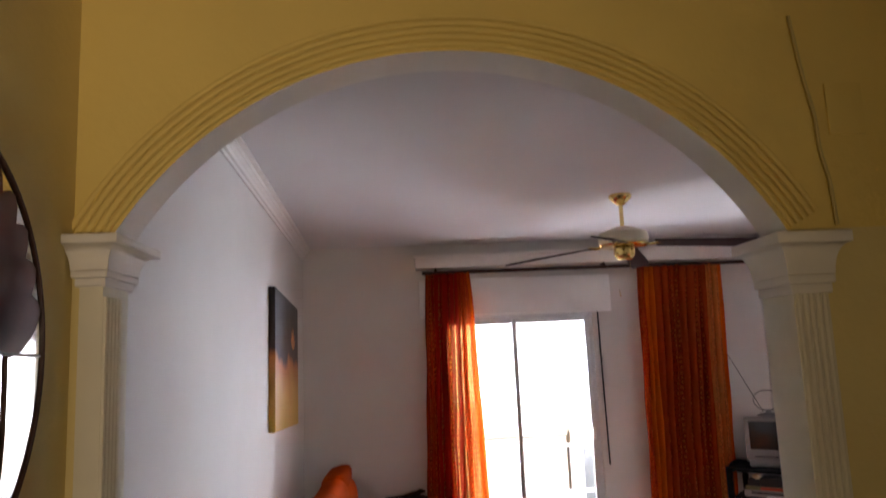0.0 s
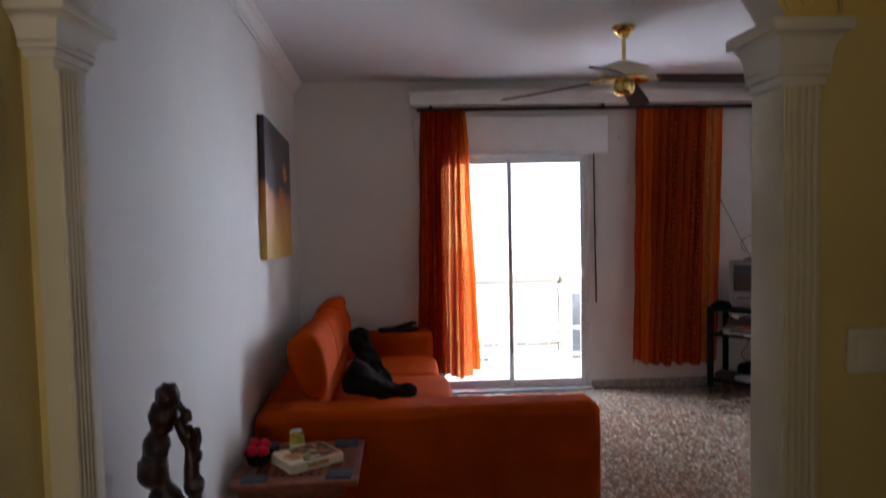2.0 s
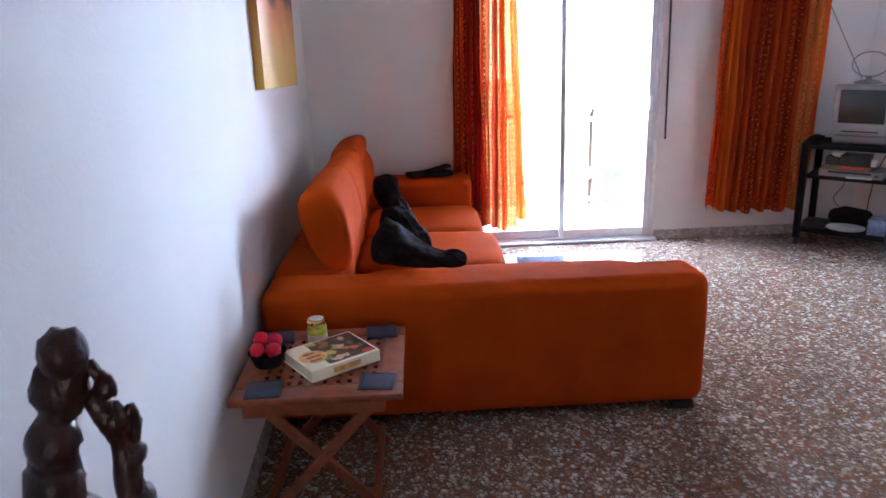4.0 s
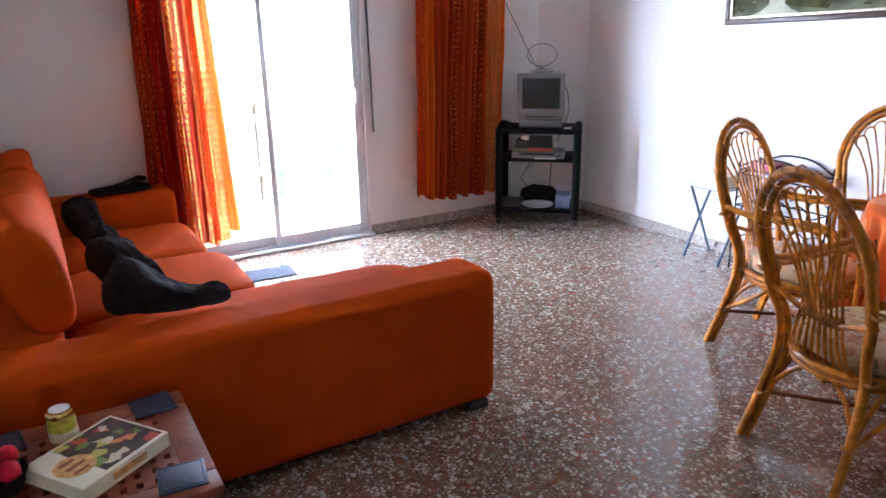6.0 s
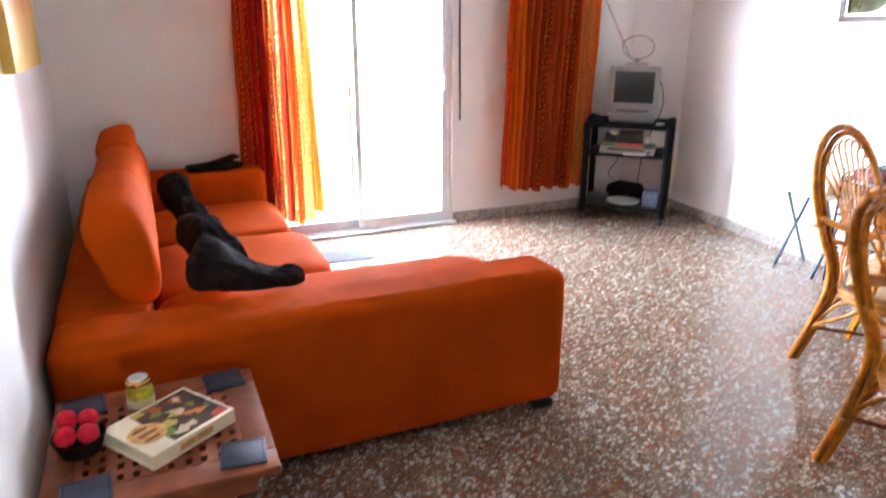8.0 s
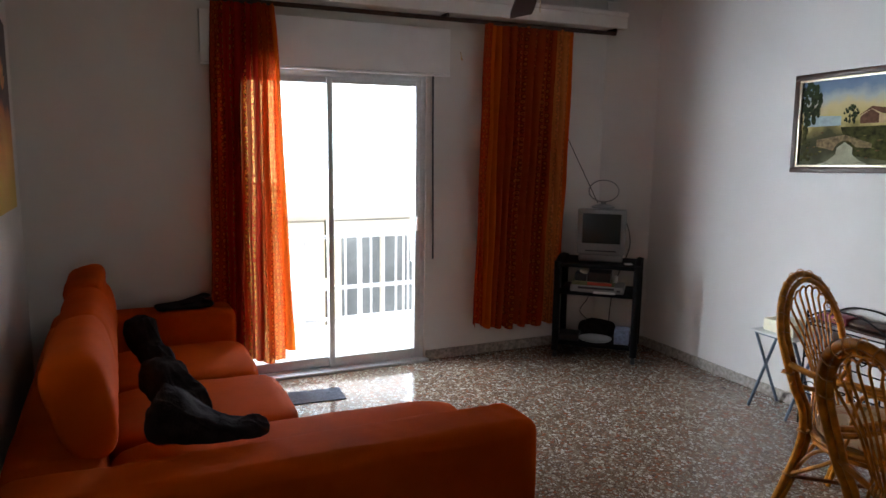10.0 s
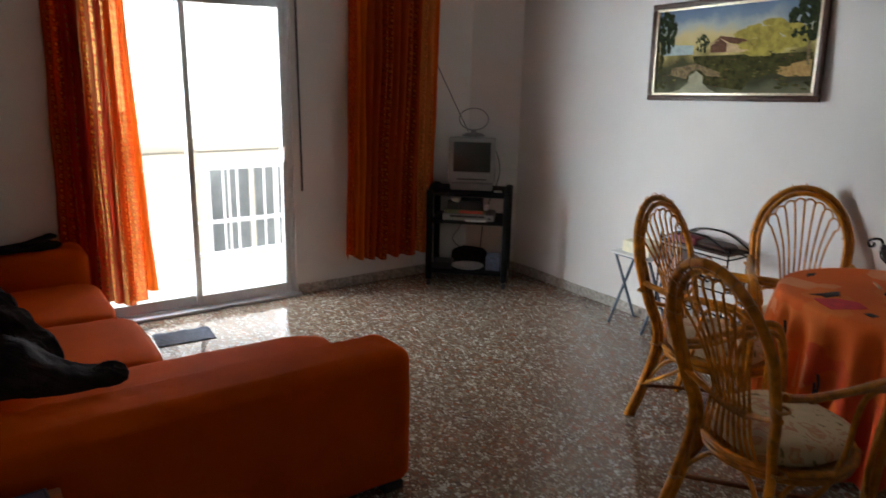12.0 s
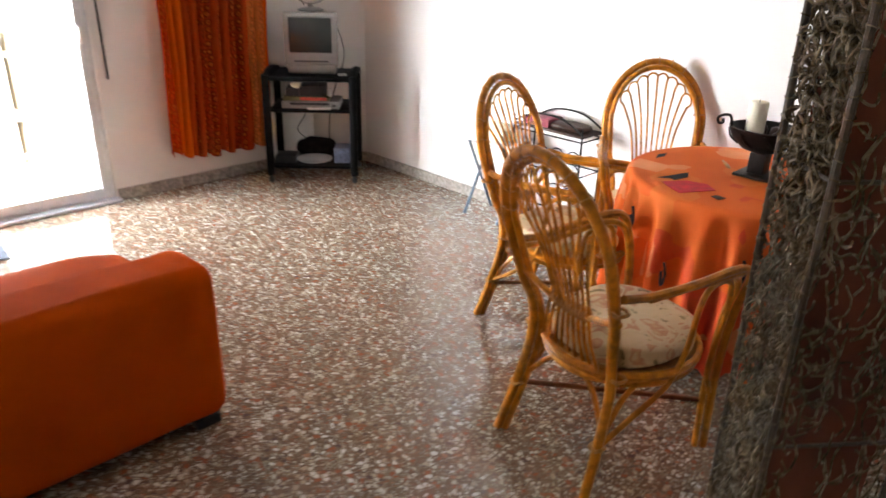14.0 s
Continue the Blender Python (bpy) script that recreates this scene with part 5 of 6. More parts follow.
# ---------------------------------------------------------------- dining corner
def rattan_chair(m):
    """Local: x forward, y to the sitter's left."""
    t = thing("rattan_armchair", m, "honey rattan armchair with shell back and floral seat pad", "chair", "chairs round the table")
    lean = lambda z: -0.205 - 0.31 * max(0.0, z - 0.48)

    def bow(hw, top, dx, foot, legs):
        """Pole bent from one rear foot over the back to the other."""
        up = [(x + dx, y, z) for x, y, z in legs] if foot else []
        side = up + [(lean(0.50) + dx, hw * 0.80, 0.50), (lean(0.62) + dx, hw * 0.93, 0.62)]
        zc = 0.80
        arc = [(lean(zc + (top - zc) * math.sin(a)) + dx, hw * math.cos(a), zc + (top - zc) * math.sin(a)) for a in (math.pi * k / 14 for k in range(15))]
        other = [(x, -y, z) for x, y, z in reversed(side)]
        return smooth_path(side + arc + other, 4)
    part("back_bow", tube(bmesh.new(), bow(0.236, 1.09, 0.0, True, [(-0.297, 0.228, 0.0), (-0.25, 0.212, 0.16), (-0.205, 0.195, 0.36)]), 0.0165, 10), M_RATTAN, t)
    part("back_bow", tube(bmesh.new(), bow(0.210, 1.064, 0.014, True, [(-0.292, 0.209, 0.0), (-0.245, 0.192, 0.16), (-0.20, 0.172, 0.36)]), 0.0125, 10), M_RATTAN, t)
    # shell of nine rods with rounded tips
    base = Vector((lean(0.58) + 0.012, 0, 0.585))
    angs = [radians(q) for q in (-63, -47, -31.5, -15.5, 0, 15.5, 31.5, 47, 63)]
    tips = []
    for a in angs:
        zc, hz, hw = 0.77, 0.235, 0.185
        z = 0.80 + 0.225 * math.cos(a)
        y = 0.172 * math.sin(a) / max(0.6, 1.0)
        tips.append(Vector((lean(z) + 0.012, y, z - 0.02)))
    for k, (a, tip) in enumerate(zip(angs, tips)):
        s = Vector((base.x, 0.021 * (k - 4), base.z - 0.004 + 0.0018 * (k - 4) ** 2))
        midp = s.lerp(tip, 0.5) + Vector((0.0, -0.012 * math.sin(a), 0.02))
        part("shell_rod", T([s, midp, tip], 0.0052, 6, n=5), M_RATTAN, t)
    for p, q in zip(tips, tips[1:]):
        top = (p + q) / 2
        out = (top - Vector((top.x, 0, 0.78)))
        out.x = 0
        out = out.normalized() * 0.030
        part("shell_tip", T([p, p + out * 0.75, top + out * 1.25, q + out * 0.75, q], 0.0048, 6, n=4), M_RATTAN, t)
    # solid cane fan and wrapping at the root of the shell
    for k in range(9):
        y = 0.021 * (k - 4)
        part("root_rod", T([(lean(0.58) + 0.01, y, 0.59 + 0.0018 * (k - 4) ** 2), (-0.222, y * 1.25, 0.50), (-0.205, y * 1.6, 0.412)], 0.0058, 6, n=4), M_RATTAN, t)
    part("cross_rail", T([(lean(0.63), -0.236, 0.635), (lean(0.58) + 0.012, -0.1, 0.583), (lean(0.57) + 0.016, 0, 0.573), (lean(0.58) + 0.012, 0.1, 0.583), (lean(0.63), 0.236, 0.635)], 0.011, 8), M_RATTAN, t)
    for k in range(12):
        y = -0.075 + 0.0136 * k
        part("binding", tube(bmesh.new(), [(lean(0.575) + 0.016 + 0.0175 * math.cos(q), y + 0.004 * math.sin(q), 0.574 + 0.9 * y * y + 0.0175 * math.sin(q)) for q in (2 * math.pi * i / 10 for i in range(10))], 0.0045, 5, True), M_BINDING, t)
    # seat
    ring = [(0.02 + 0.255 * math.cos(a), 0.245 * math.sin(a), 0.405) for a in (2 * math.pi * k / 36 for k in range(36))]
    part("seat_frame", tube(bmesh.new(), ring, 0.016, 8, True), M_RATTAN, t)
    part("seat_frame", tube(bmesh.new(), [(x * 0.98, y * 0.98, z - 0.028) for x, y, z in ring], 0.012, 8, True), M_RATTAN, t)
    part("seat_board", L([(0.238, 0.396), (0.24, 0.40), (0.24, 0.410), (0.0, 0.412)], 0.02, 0, 32), M_BINDING, t)
    pad = cushion((0.47, 0.45, 0.095), 3.4, 12, 0.006, None, 2.0)
    for v in pad.verts:
        rr = math.hypot(v.co.x / 0.235, v.co.y / 0.225)
        if rr > 1:
            v.co.x /= rr ** 0.85
            v.co.y /= rr ** 0.85
        v.co += Vector((0.02, 0, 0.455))
    part("seat_pad", pad, M_FLORAL, t, "cream seat pad with faint printed flowers", angle=180)
    def raised(pts):
        """Arms stand a little over the table's edge."""
        return [(x, y, z + 0.06 * min(1.0, max(0.0, (z - 0.42) / 0.16))) for x, y, z in pts]
    for s in (-1, 1):
        part("front_leg", T(raised([(0.275, 0.215 * s, 0.0), (0.265, 0.215 * s, 0.3), (0.27, 0.23 * s, 0.5), (0.27, 0.262 * s, 0.60), (0.235, 0.268 * s, 0.655), (0.15, 0.272 * s, 0.668), (0.0, 0.268 * s, 0.656), (-0.15, 0.252 * s, 0.648), (-0.255, 0.244 * s, 0.66)]), 0.0135, 8), M_RATTAN, t)
        part("front_leg", T(raised([(0.25, 0.20 * s, 0.0), (0.24, 0.20 * s, 0.3), (0.245, 0.212 * s, 0.5), (0.245, 0.24 * s, 0.58), (0.205, 0.246 * s, 0.632), (0.13, 0.25 * s, 0.648), (0.0, 0.246 * s, 0.640), (-0.15, 0.23 * s, 0.634), (-0.245, 0.222 * s, 0.645)]), 0.0115, 8), M_RATTAN, t)
        part("arm_rod", T(raised([(0.21, 0.268 * s, 0.648), (0.10, 0.27 * s, 0.652), (-0.02, 0.264 * s, 0.650), (-0.16, 0.25 * s, 0.640)]), 0.0125, 8), M_RATTAN, t)
        part("arm_brace", T(raised([(-0.235, 0.208 * s, 0.19), (-0.13, 0.222 * s, 0.265), (-0.02, 0.245 * s, 0.36), (0.03, 0.256 * s, 0.46), (0.05, 0.260 * s, 0.56), (0.075, 0.262 * s, 0.615), (0.13, 0.262 * s, 0.635), (0.185, 0.258 * s, 0.61), (0.20, 0.250 * s, 0.52), (0.188, 0.238 * s, 0.42), (0.20, 0.226 * s, 0.33), (0.25, 0.212 * s, 0.23)]), 0.0095, 8), M_RATTAN, t)
        part("leg_brace", T([(-0.225, 0.20 * s, 0.20), (-0.15, 0.195 * s, 0.32), (-0.07, 0.19 * s, 0.372)], 0.0095, 8), M_RATTAN, t)
        part("cross_stretcher", T([(-0.238, 0.206 * s, 0.185 + 0.006 * s), (0.255, -0.205 * s, 0.185 + 0.006 * s)], 0.0095, 8), M_CANE_DARK, t)
        for z, x in ((0.19, -0.24), (0.42, -0.19), (0.68, -0.262)):
            part("binding", tube(bmesh.new(), [(x + 0.024 * math.cos(q), (0.205 if z < 0.5 else 0.244) * s + 0.022 * math.sin(q), z + 0.003 * math.sin(3 * q)) for q in (2 * math.pi * i / 10 for i in range(10))], 0.006, 5, True), M_BINDING, t)
    part("rear_brace", T([(-0.215, -0.195, 0.22), (-0.19, -0.1, 0.33), (-0.185, 0, 0.365), (-0.19, 0.1, 0.33), (-0.215, 0.195, 0.22)], 0.0095, 8), M_RATTAN, t)
    for k in range(11):
        a = math.pi * (0.06 + 0.88 * k / 10)
        zc, hz = 0.80, 0.315
        c = Vector((lean(zc + hz * math.sin(a)) + 0.006, 0.221 * math.cos(a), zc + (hz - 0.028) * math.sin(a)))
        d = Vector((0, math.cos(a), math.sin(a)))
        part("binding", tube(bmesh.new(), [c + d * 0.0275 * math.cos(q) + Vector((0.021 * math.sin(q), 0, 0)) for q in (2 * math.pi * i / 10 for i in range(10))], 0.0026, 5, True), M_BINDING, t)
    return t


def floral():
    m = material("cream_floral_cotton", (0.66, 0.56, 0.42), 0.85, vary=0.06, scale=12, bump=0.2, bump_scale=300)
    p = m.node_tree.nodes["Principled BSDF"]
    co = node(m, "ShaderNodeTexCoord")
    n = node(m, "ShaderNodeTexNoise", Scale=9.0, Detail=2.0, Distortion=2.2)
    link(m, co.outputs["Object"], n.inputs["Vector"])
    r = ramp_node(m, [(0.0, (0.16, 0.12, 0.05)), (0.34, (0.22, 0.16, 0.07)), (0.38, (0.60, 0.45, 0.26)), (0.56, (0.64, 0.49, 0.30)), (0.61, (0.50, 0.22, 0.12)), (0.67, (0.58, 0.36, 0.19)), (0.72, (0.62, 0.46, 0.28))])
    link(m, n.outputs["Fac"], r.inputs["Fac"])
    link(m, r.outputs["Color"], p.inputs["Base Color"])
    return m


M_FLORAL = floral()
chair = rattan_chair(pose(1.945, 2.84, 0, 0, 0, -13.3))
copy_thing(chair, pose(2.54, 3.50, 0, 0, 0, -83) @ Matrix.Diagonal((1.0, 1.0, 0.978, 1.0)))
copy_thing(chair, pose(3.05, 3.37, 0, 0, 0, -143))


def dining_table():
    cx, cy, R, z = 3.0, 2.90, 0.50, 0.735
    t = thing("dining_table", pose(cx, cy, 0), "round dining table hidden under an orange cloth", "table")
    part("tabletop", L([(0.47, z - 0.03), (R - 0.01, z - 0.028), (R - 0.005, z - 0.01), (R - 0.02, z - 0.004), (0.0, z - 0.004)], 0, 0, 48), M_TANWOOD, t)
    for a in (0.6, 2.17, 3.74, 5.31):
        part("leg", T([(0.34 * math.cos(a), 0.34 * math.sin(a), 0), (0.28 * math.cos(a), 0.28 * math.sin(a), z - 0.03)], 0.018, 8), M_RATTAN, t)
    m = material("orange_printed_tablecloth", (0.74, 0.14, 0.02), 0.75, spec=0.2)
    p = m.node_tree.nodes["Principled BSDF"]
    co = node(m, "ShaderNodeTexCoord")
    v = node(m, "ShaderNodeTexVoronoi", Scale=5.5)
    v.distance = "CHEBYCHEV"
    link(m, co.outputs["Object"], v.inputs["Vector"])
    sep = node(m, "ShaderNodeSeparateColor")
    link(m, v.outputs["Color"], sep.inputs["Color"])
    r = ramp_node(m, [(0.0, (0.72, 0.12, 0.02)), (0.58, (0.76, 0.20, 0.045)), (0.74, (0.60, 0.02, 0.03)), (0.82, (0.70, 0.11, 0.02)), (0.90, (0.78, 0.38, 0.20))], True)
    link(m, sep.outputs["Red"], r.inputs["Fac"])
    weave = node(m, "ShaderNodeTexNoise", Scale=7.0, Detail=5.0)
    link(m, co.outputs["Object"], weave.inputs["Vector"])
    mix = m.node_tree.nodes.new("ShaderNodeMix")
    mix.data_type = "RGBA"
    link(m, weave.outputs["Fac"], mix.inputs["Factor"])
    mix.inputs[6].default_value = (0.78, 0.155, 0.018, 1)
    link(m, r.outputs["Color"], mix.inputs[7])
    link(m, mix.outputs[2], p.inputs["Base Color"])
    c = thing("tablecloth", pose(cx, cy, z - 0.002), "orange printed tablecloth with red and black figures, hanging in folds", "tablecloth")
    bm = bmesh.new()
    n = 336
    rows = []
    for rr in (0.0, 0.15, 0.3, 0.42, 0.48, 0.505, 0.515):
        zz = 0.003 - (0.004 if rr > 0.5 else 0) - (0.012 if rr > 0.51 else 0)
        rows.append([bm.verts.new((rr * math.cos(2 * math.pi * k / n), rr * math.sin(2 * math.pi * k / n), zz)) for k in range(n)] if rr else [bm.verts.new((0, 0, zz))])
    for j in range(1, 15):
        u = j / 14
        row = []
        for k in range(n):
            a = 2 * math.pi * k / n
            fold = 0.5 + 0.5 * math.sin(a * 24 + 1.2 * math.sin(a * 5 + 0.5) + 0.3 * u)
            rad = 0.516 + 0.02 * u + min(1.0, u * 4.0) ** 0.75 * ((0.050 + 0.035 * u) * fold - 0.035 + 0.012 * math.sin(a * 4))
            drop = 0.62 + 0.035 * math.sin(a * 4 + 0.8)
            row.append(bm.verts.new((rad * math.cos(a), rad * math.sin(a), -0.012 - u * drop)))
        rows.append(row)
    for k in range(n):
        bm.faces.new((rows[0][0], rows[1][k], rows[1][(k + 1) % n]))
    for a, b in zip(rows[1:], rows[2:]):
        for k in range(n):
            bm.faces.new((a[k], b[k], b[(k + 1) % n], a[(k + 1) % n]))
    bmesh.ops.recalc_face_normals(bm, faces=bm.faces[:])
    part("cloth", bm, m, c, angle=180)
    black = material("black_textile_print", (0.02, 0.015, 0.02), 0.8)
    redp = material("red_textile_print", (0.62, 0.02, 0.035), 0.8, vary=0.2, scale=30)

    def flat(name, pts, mat):
        b2 = bmesh.new()
        up = [b2.verts.new((x, y, 0.0052)) for x, y in pts]
        lo = [b2.verts.new((x, y, 0.0036)) for x, y in pts]
        b2.faces.new(up)
        for k in range(len(pts)):
            b2.faces.new((up[k - 1], up[k], lo[k], lo[k - 1]))
        bmesh.ops.recalc_face_normals(b2, faces=b2.faces[:])
        part(name, b2, mat, c, smooth=False)
    flat("printed_fan", [(-0.44, 0.10), (-0.30, 0.02), (-0.25, 0.08), (-0.27, 0.16), (-0.36, 0.22), (-0.40, 0.17)], redp)
    flat("printed_bird", [(-0.30, 0.20), (-0.22, 0.18), (-0.16, 0.21), (-0.20, 0.225), (-0.26, 0.24), (-0.32, 0.26), (-0.29, 0.22)], black)
    flat("printed_bird", [(-0.06, 0.42), (0.0, 0.41), (0.05, 0.43), (0.0, 0.445)], black)
    flat("printed_bird", [(-0.40, -0.04), (-0.36, -0.05), (-0.35, -0.01), (-0.38, 0.0)], black)
    for a, z0, s in ((2.62, -0.09, 0.05), (3.55, -0.16, 0.045), (3.02, -0.25, 0.04), (3.86, -0.12, 0.06)):
        bm2 = bmesh.new()
        rad = 0.545
        tube(bm2, smooth_path([(rad * math.cos(a), rad * math.sin(a), z0), (rad * math.cos(a + s * 0.5), rad * math.sin(a + s * 0.5), z0 - 0.05), (rad * math.cos(a), rad * math.sin(a), z0 - 0.10), (rad * math.cos(a - s * 0.3), rad * math.sin(a - s * 0.3), z0 - 0.04)], 4), 0.006, 5)
        part("printed_figure", bm2, black, c)
    return z + 0.0025


Z_DIN = dining_table()


def candle_bowl():
    t = thing("iron_bowl", pose(3.03, 2.90, Z_DIN), "black wrought iron bowl on a square foot", "bowl")
    part("foot", B((-0.075, -0.075, 0, 0.075, 0.075, 0.012), bevel=0.003), M_IRON, t)
    part("stem", B((-0.035, -0.035, 0.0125, 0.035, 0.035, 0.10), bevel=0.006), M_IRON, t)
    part("bowl", L([(0.03, 0.1005), (0.08, 0.115), (0.125, 0.155), (0.145, 0.205), (0.138, 0.207), (0.118, 0.162), (0.07, 0.128), (0.0, 0.125)], 0, 0, 28), M_IRON, t)
    for a in (0.0, math.pi):
        ca, sa = math.cos(a + 2.3), math.sin(a + 2.3)
        part("handle", T([(0.14 * ca, 0.14 * sa, 0.205), (0.15 * ca, 0.15 * sa, 0.245), (0.175 * ca, 0.175 * sa, 0.252), (0.20 * ca, 0.20 * sa, 0.24), (0.195 * ca, 0.195 * sa, 0.218), (0.178 * ca, 0.178 * sa, 0.22), (0.18 * ca, 0.18 * sa, 0.236)], 0.006, 6), M_IRON, t)
    for k in range(9):
        a = k * 0.7
        part("scroll", T([(0.142 * math.cos(a), 0.142 * math.sin(a), 0.195), (0.137 * math.cos(a + 0.15), 0.137 * math.sin(a + 0.15), 0.165), (0.108 * math.cos(a + 0.3), 0.108 * math.sin(a + 0.3), 0.138)], 0.0045, 5), M_IRON, t)
    c = thing("pillar_candle", pose(2.985, 2.93, Z_DIN + 0.150), "thick ivory pillar candle in an iron bowl", "candle")
    part("wax", L([(0.036, 0.0), (0.038, 0.003), (0.038, 0.155), (0.034, 0.162), (0.02, 0.158), (0.0, 0.157)]), M_CANDLE, c)
    part("wick", T([(0, 0, 0.157), (0.002, 0, 0.17)], 0.0014, 5), M_BLACKPL, c)
    for k, (x, y, s) in enumerate(((0.07, -0.02, 0.035), (0.02, -0.075, 0.032), (0.075, 0.05, 0.03), (-0.03, -0.06, 0.03))):
        q = thing("pine_cone", pose(3.03 + x, 2.90 + y, Z_DIN + 0.155 + s * 0.5, 40 * k, 25 * k, 60 * k), "dark brown dried cone in the iron bowl", "cone", "cones in the bowl")
        part("scales", cushion((s * 2, s * 1.6, s * 1.6), 2.2, 5, 0.012, None, k * 3.1), M_DARKWOOD, q)
    l = thing("small_ornament", pose(2.72, 2.72, Z_DIN), "small dark glass ornament on the tablecloth", "ornament")
    part("bead", cushion((0.035, 0.028, 0.02), 2.2, 4, 0.002, pose(0, 0, 0.01)), M_MAHOGANY, l)
    part("bead", cushion((0.022, 0.022, 0.02), 2.2, 4, 0.002, pose(0.03, -0.005, 0.01)), M_SCREEN, l)


candle_bowl()


def wine_rack():
    t = thing("wine_rack", pose(3.365, 4.185, 0), "black iron wine rack with a curved top tray", "wine rack")
    x0, x1, y0, y1 = -0.10, 0.10, -0.24, 0.24
    for x in (x0, x1):
        for y in (y0, y1):
            part("leg", T([(x, y, 0), (x, y, 0.70)], 0.006, 6), M_IRON, t)
    for z in (0.20, 0.42, 0.62):
        part("shelf_ring", tube(bmesh.new(), [(x0, y0, z), (x1, y0, z), (x1, y1, z), (x0, y1, z)], 0.005, 6, True), M_IRON, t)
    for z in (0.24, 0.46):
        for x in (x0, x1):
            pts = [(x, y0 + (y1 - y0) * k / 32, z + 0.035 * abs(math.sin(math.pi * 4 * k / 32))) for k in range(33)]
            part("bottle_wave", tube(bmesh.new(), pts, 0.004, 5), M_IRON, t)
    for x in (x0, x1):
        part("top_bow", T([(x, y0, 0.66), (x, -0.12, 0.72), (x, 0, 0.735), (x, 0.12, 0.72), (x, y1, 0.66)], 0.006, 6), M_IRON, t)
    part("tray", B((x0, y0, 0.640, x1, y1, 0.652), bevel=0.002), M_DARKWOOD, t)
    b = thing("red_box", pose(3.355, 4.285, 0.653), "dark red box lying on the wine rack", "box")
    part("carton", B((-0.07, -0.09, 0, 0.07, 0.09, 0.045), bevel=0.003), material("dark_red_card", (0.20, 0.015, 0.03), 0.6, vary=0.2, scale=30), b)
    c = thing("folded_fan", pose(3.365, 4.105, 0.653), "dark folded cloth lying on the wine rack", "cloth")
    part("fold", cushion((0.15, 0.26, 0.04), 3, 6, 0.01, pose(0, 0, 0.017), 8.0), M_DARKWOOD, c)


wine_rack()


def tray_table():
    t = thing("tray_table", pose(3.33, 4.60, 0), "folding tray table with blue-grey steel legs", "tray table")
    w, d, z = 0.12, 0.14, 0.50
    part("tray", B((-w - 0.03, -d - 0.02, z, w + 0.03, d + 0.02, z + 0.012), bevel=0.004), M_GREYPL, t)
    for y in (-d, d):
        for a, b in ((-w, w), (w, -w)):
            part("leg", T([(a, y + (0.008 if a < 0 else -0.008), 0.0), (b, y + (0.008 if a < 0 else -0.008), z - 0.008)], 0.0095, 8), M_STEEL, t)
    for x in (-w, w):
        part("top_bar", T([(x, -d, z - 0.008), (x, d, z - 0.008)], 0.0075, 8), M_STEEL, t)
    b = thing("white_carton", pose(3.33, 4.60, z + 0.0125), "low white carton on the tray table", "box")
    part("carton", B((-0.09, -0.11, 0, 0.09, 0.11, 0.075), bevel=0.004), M_PAPER, b)


tray_table()


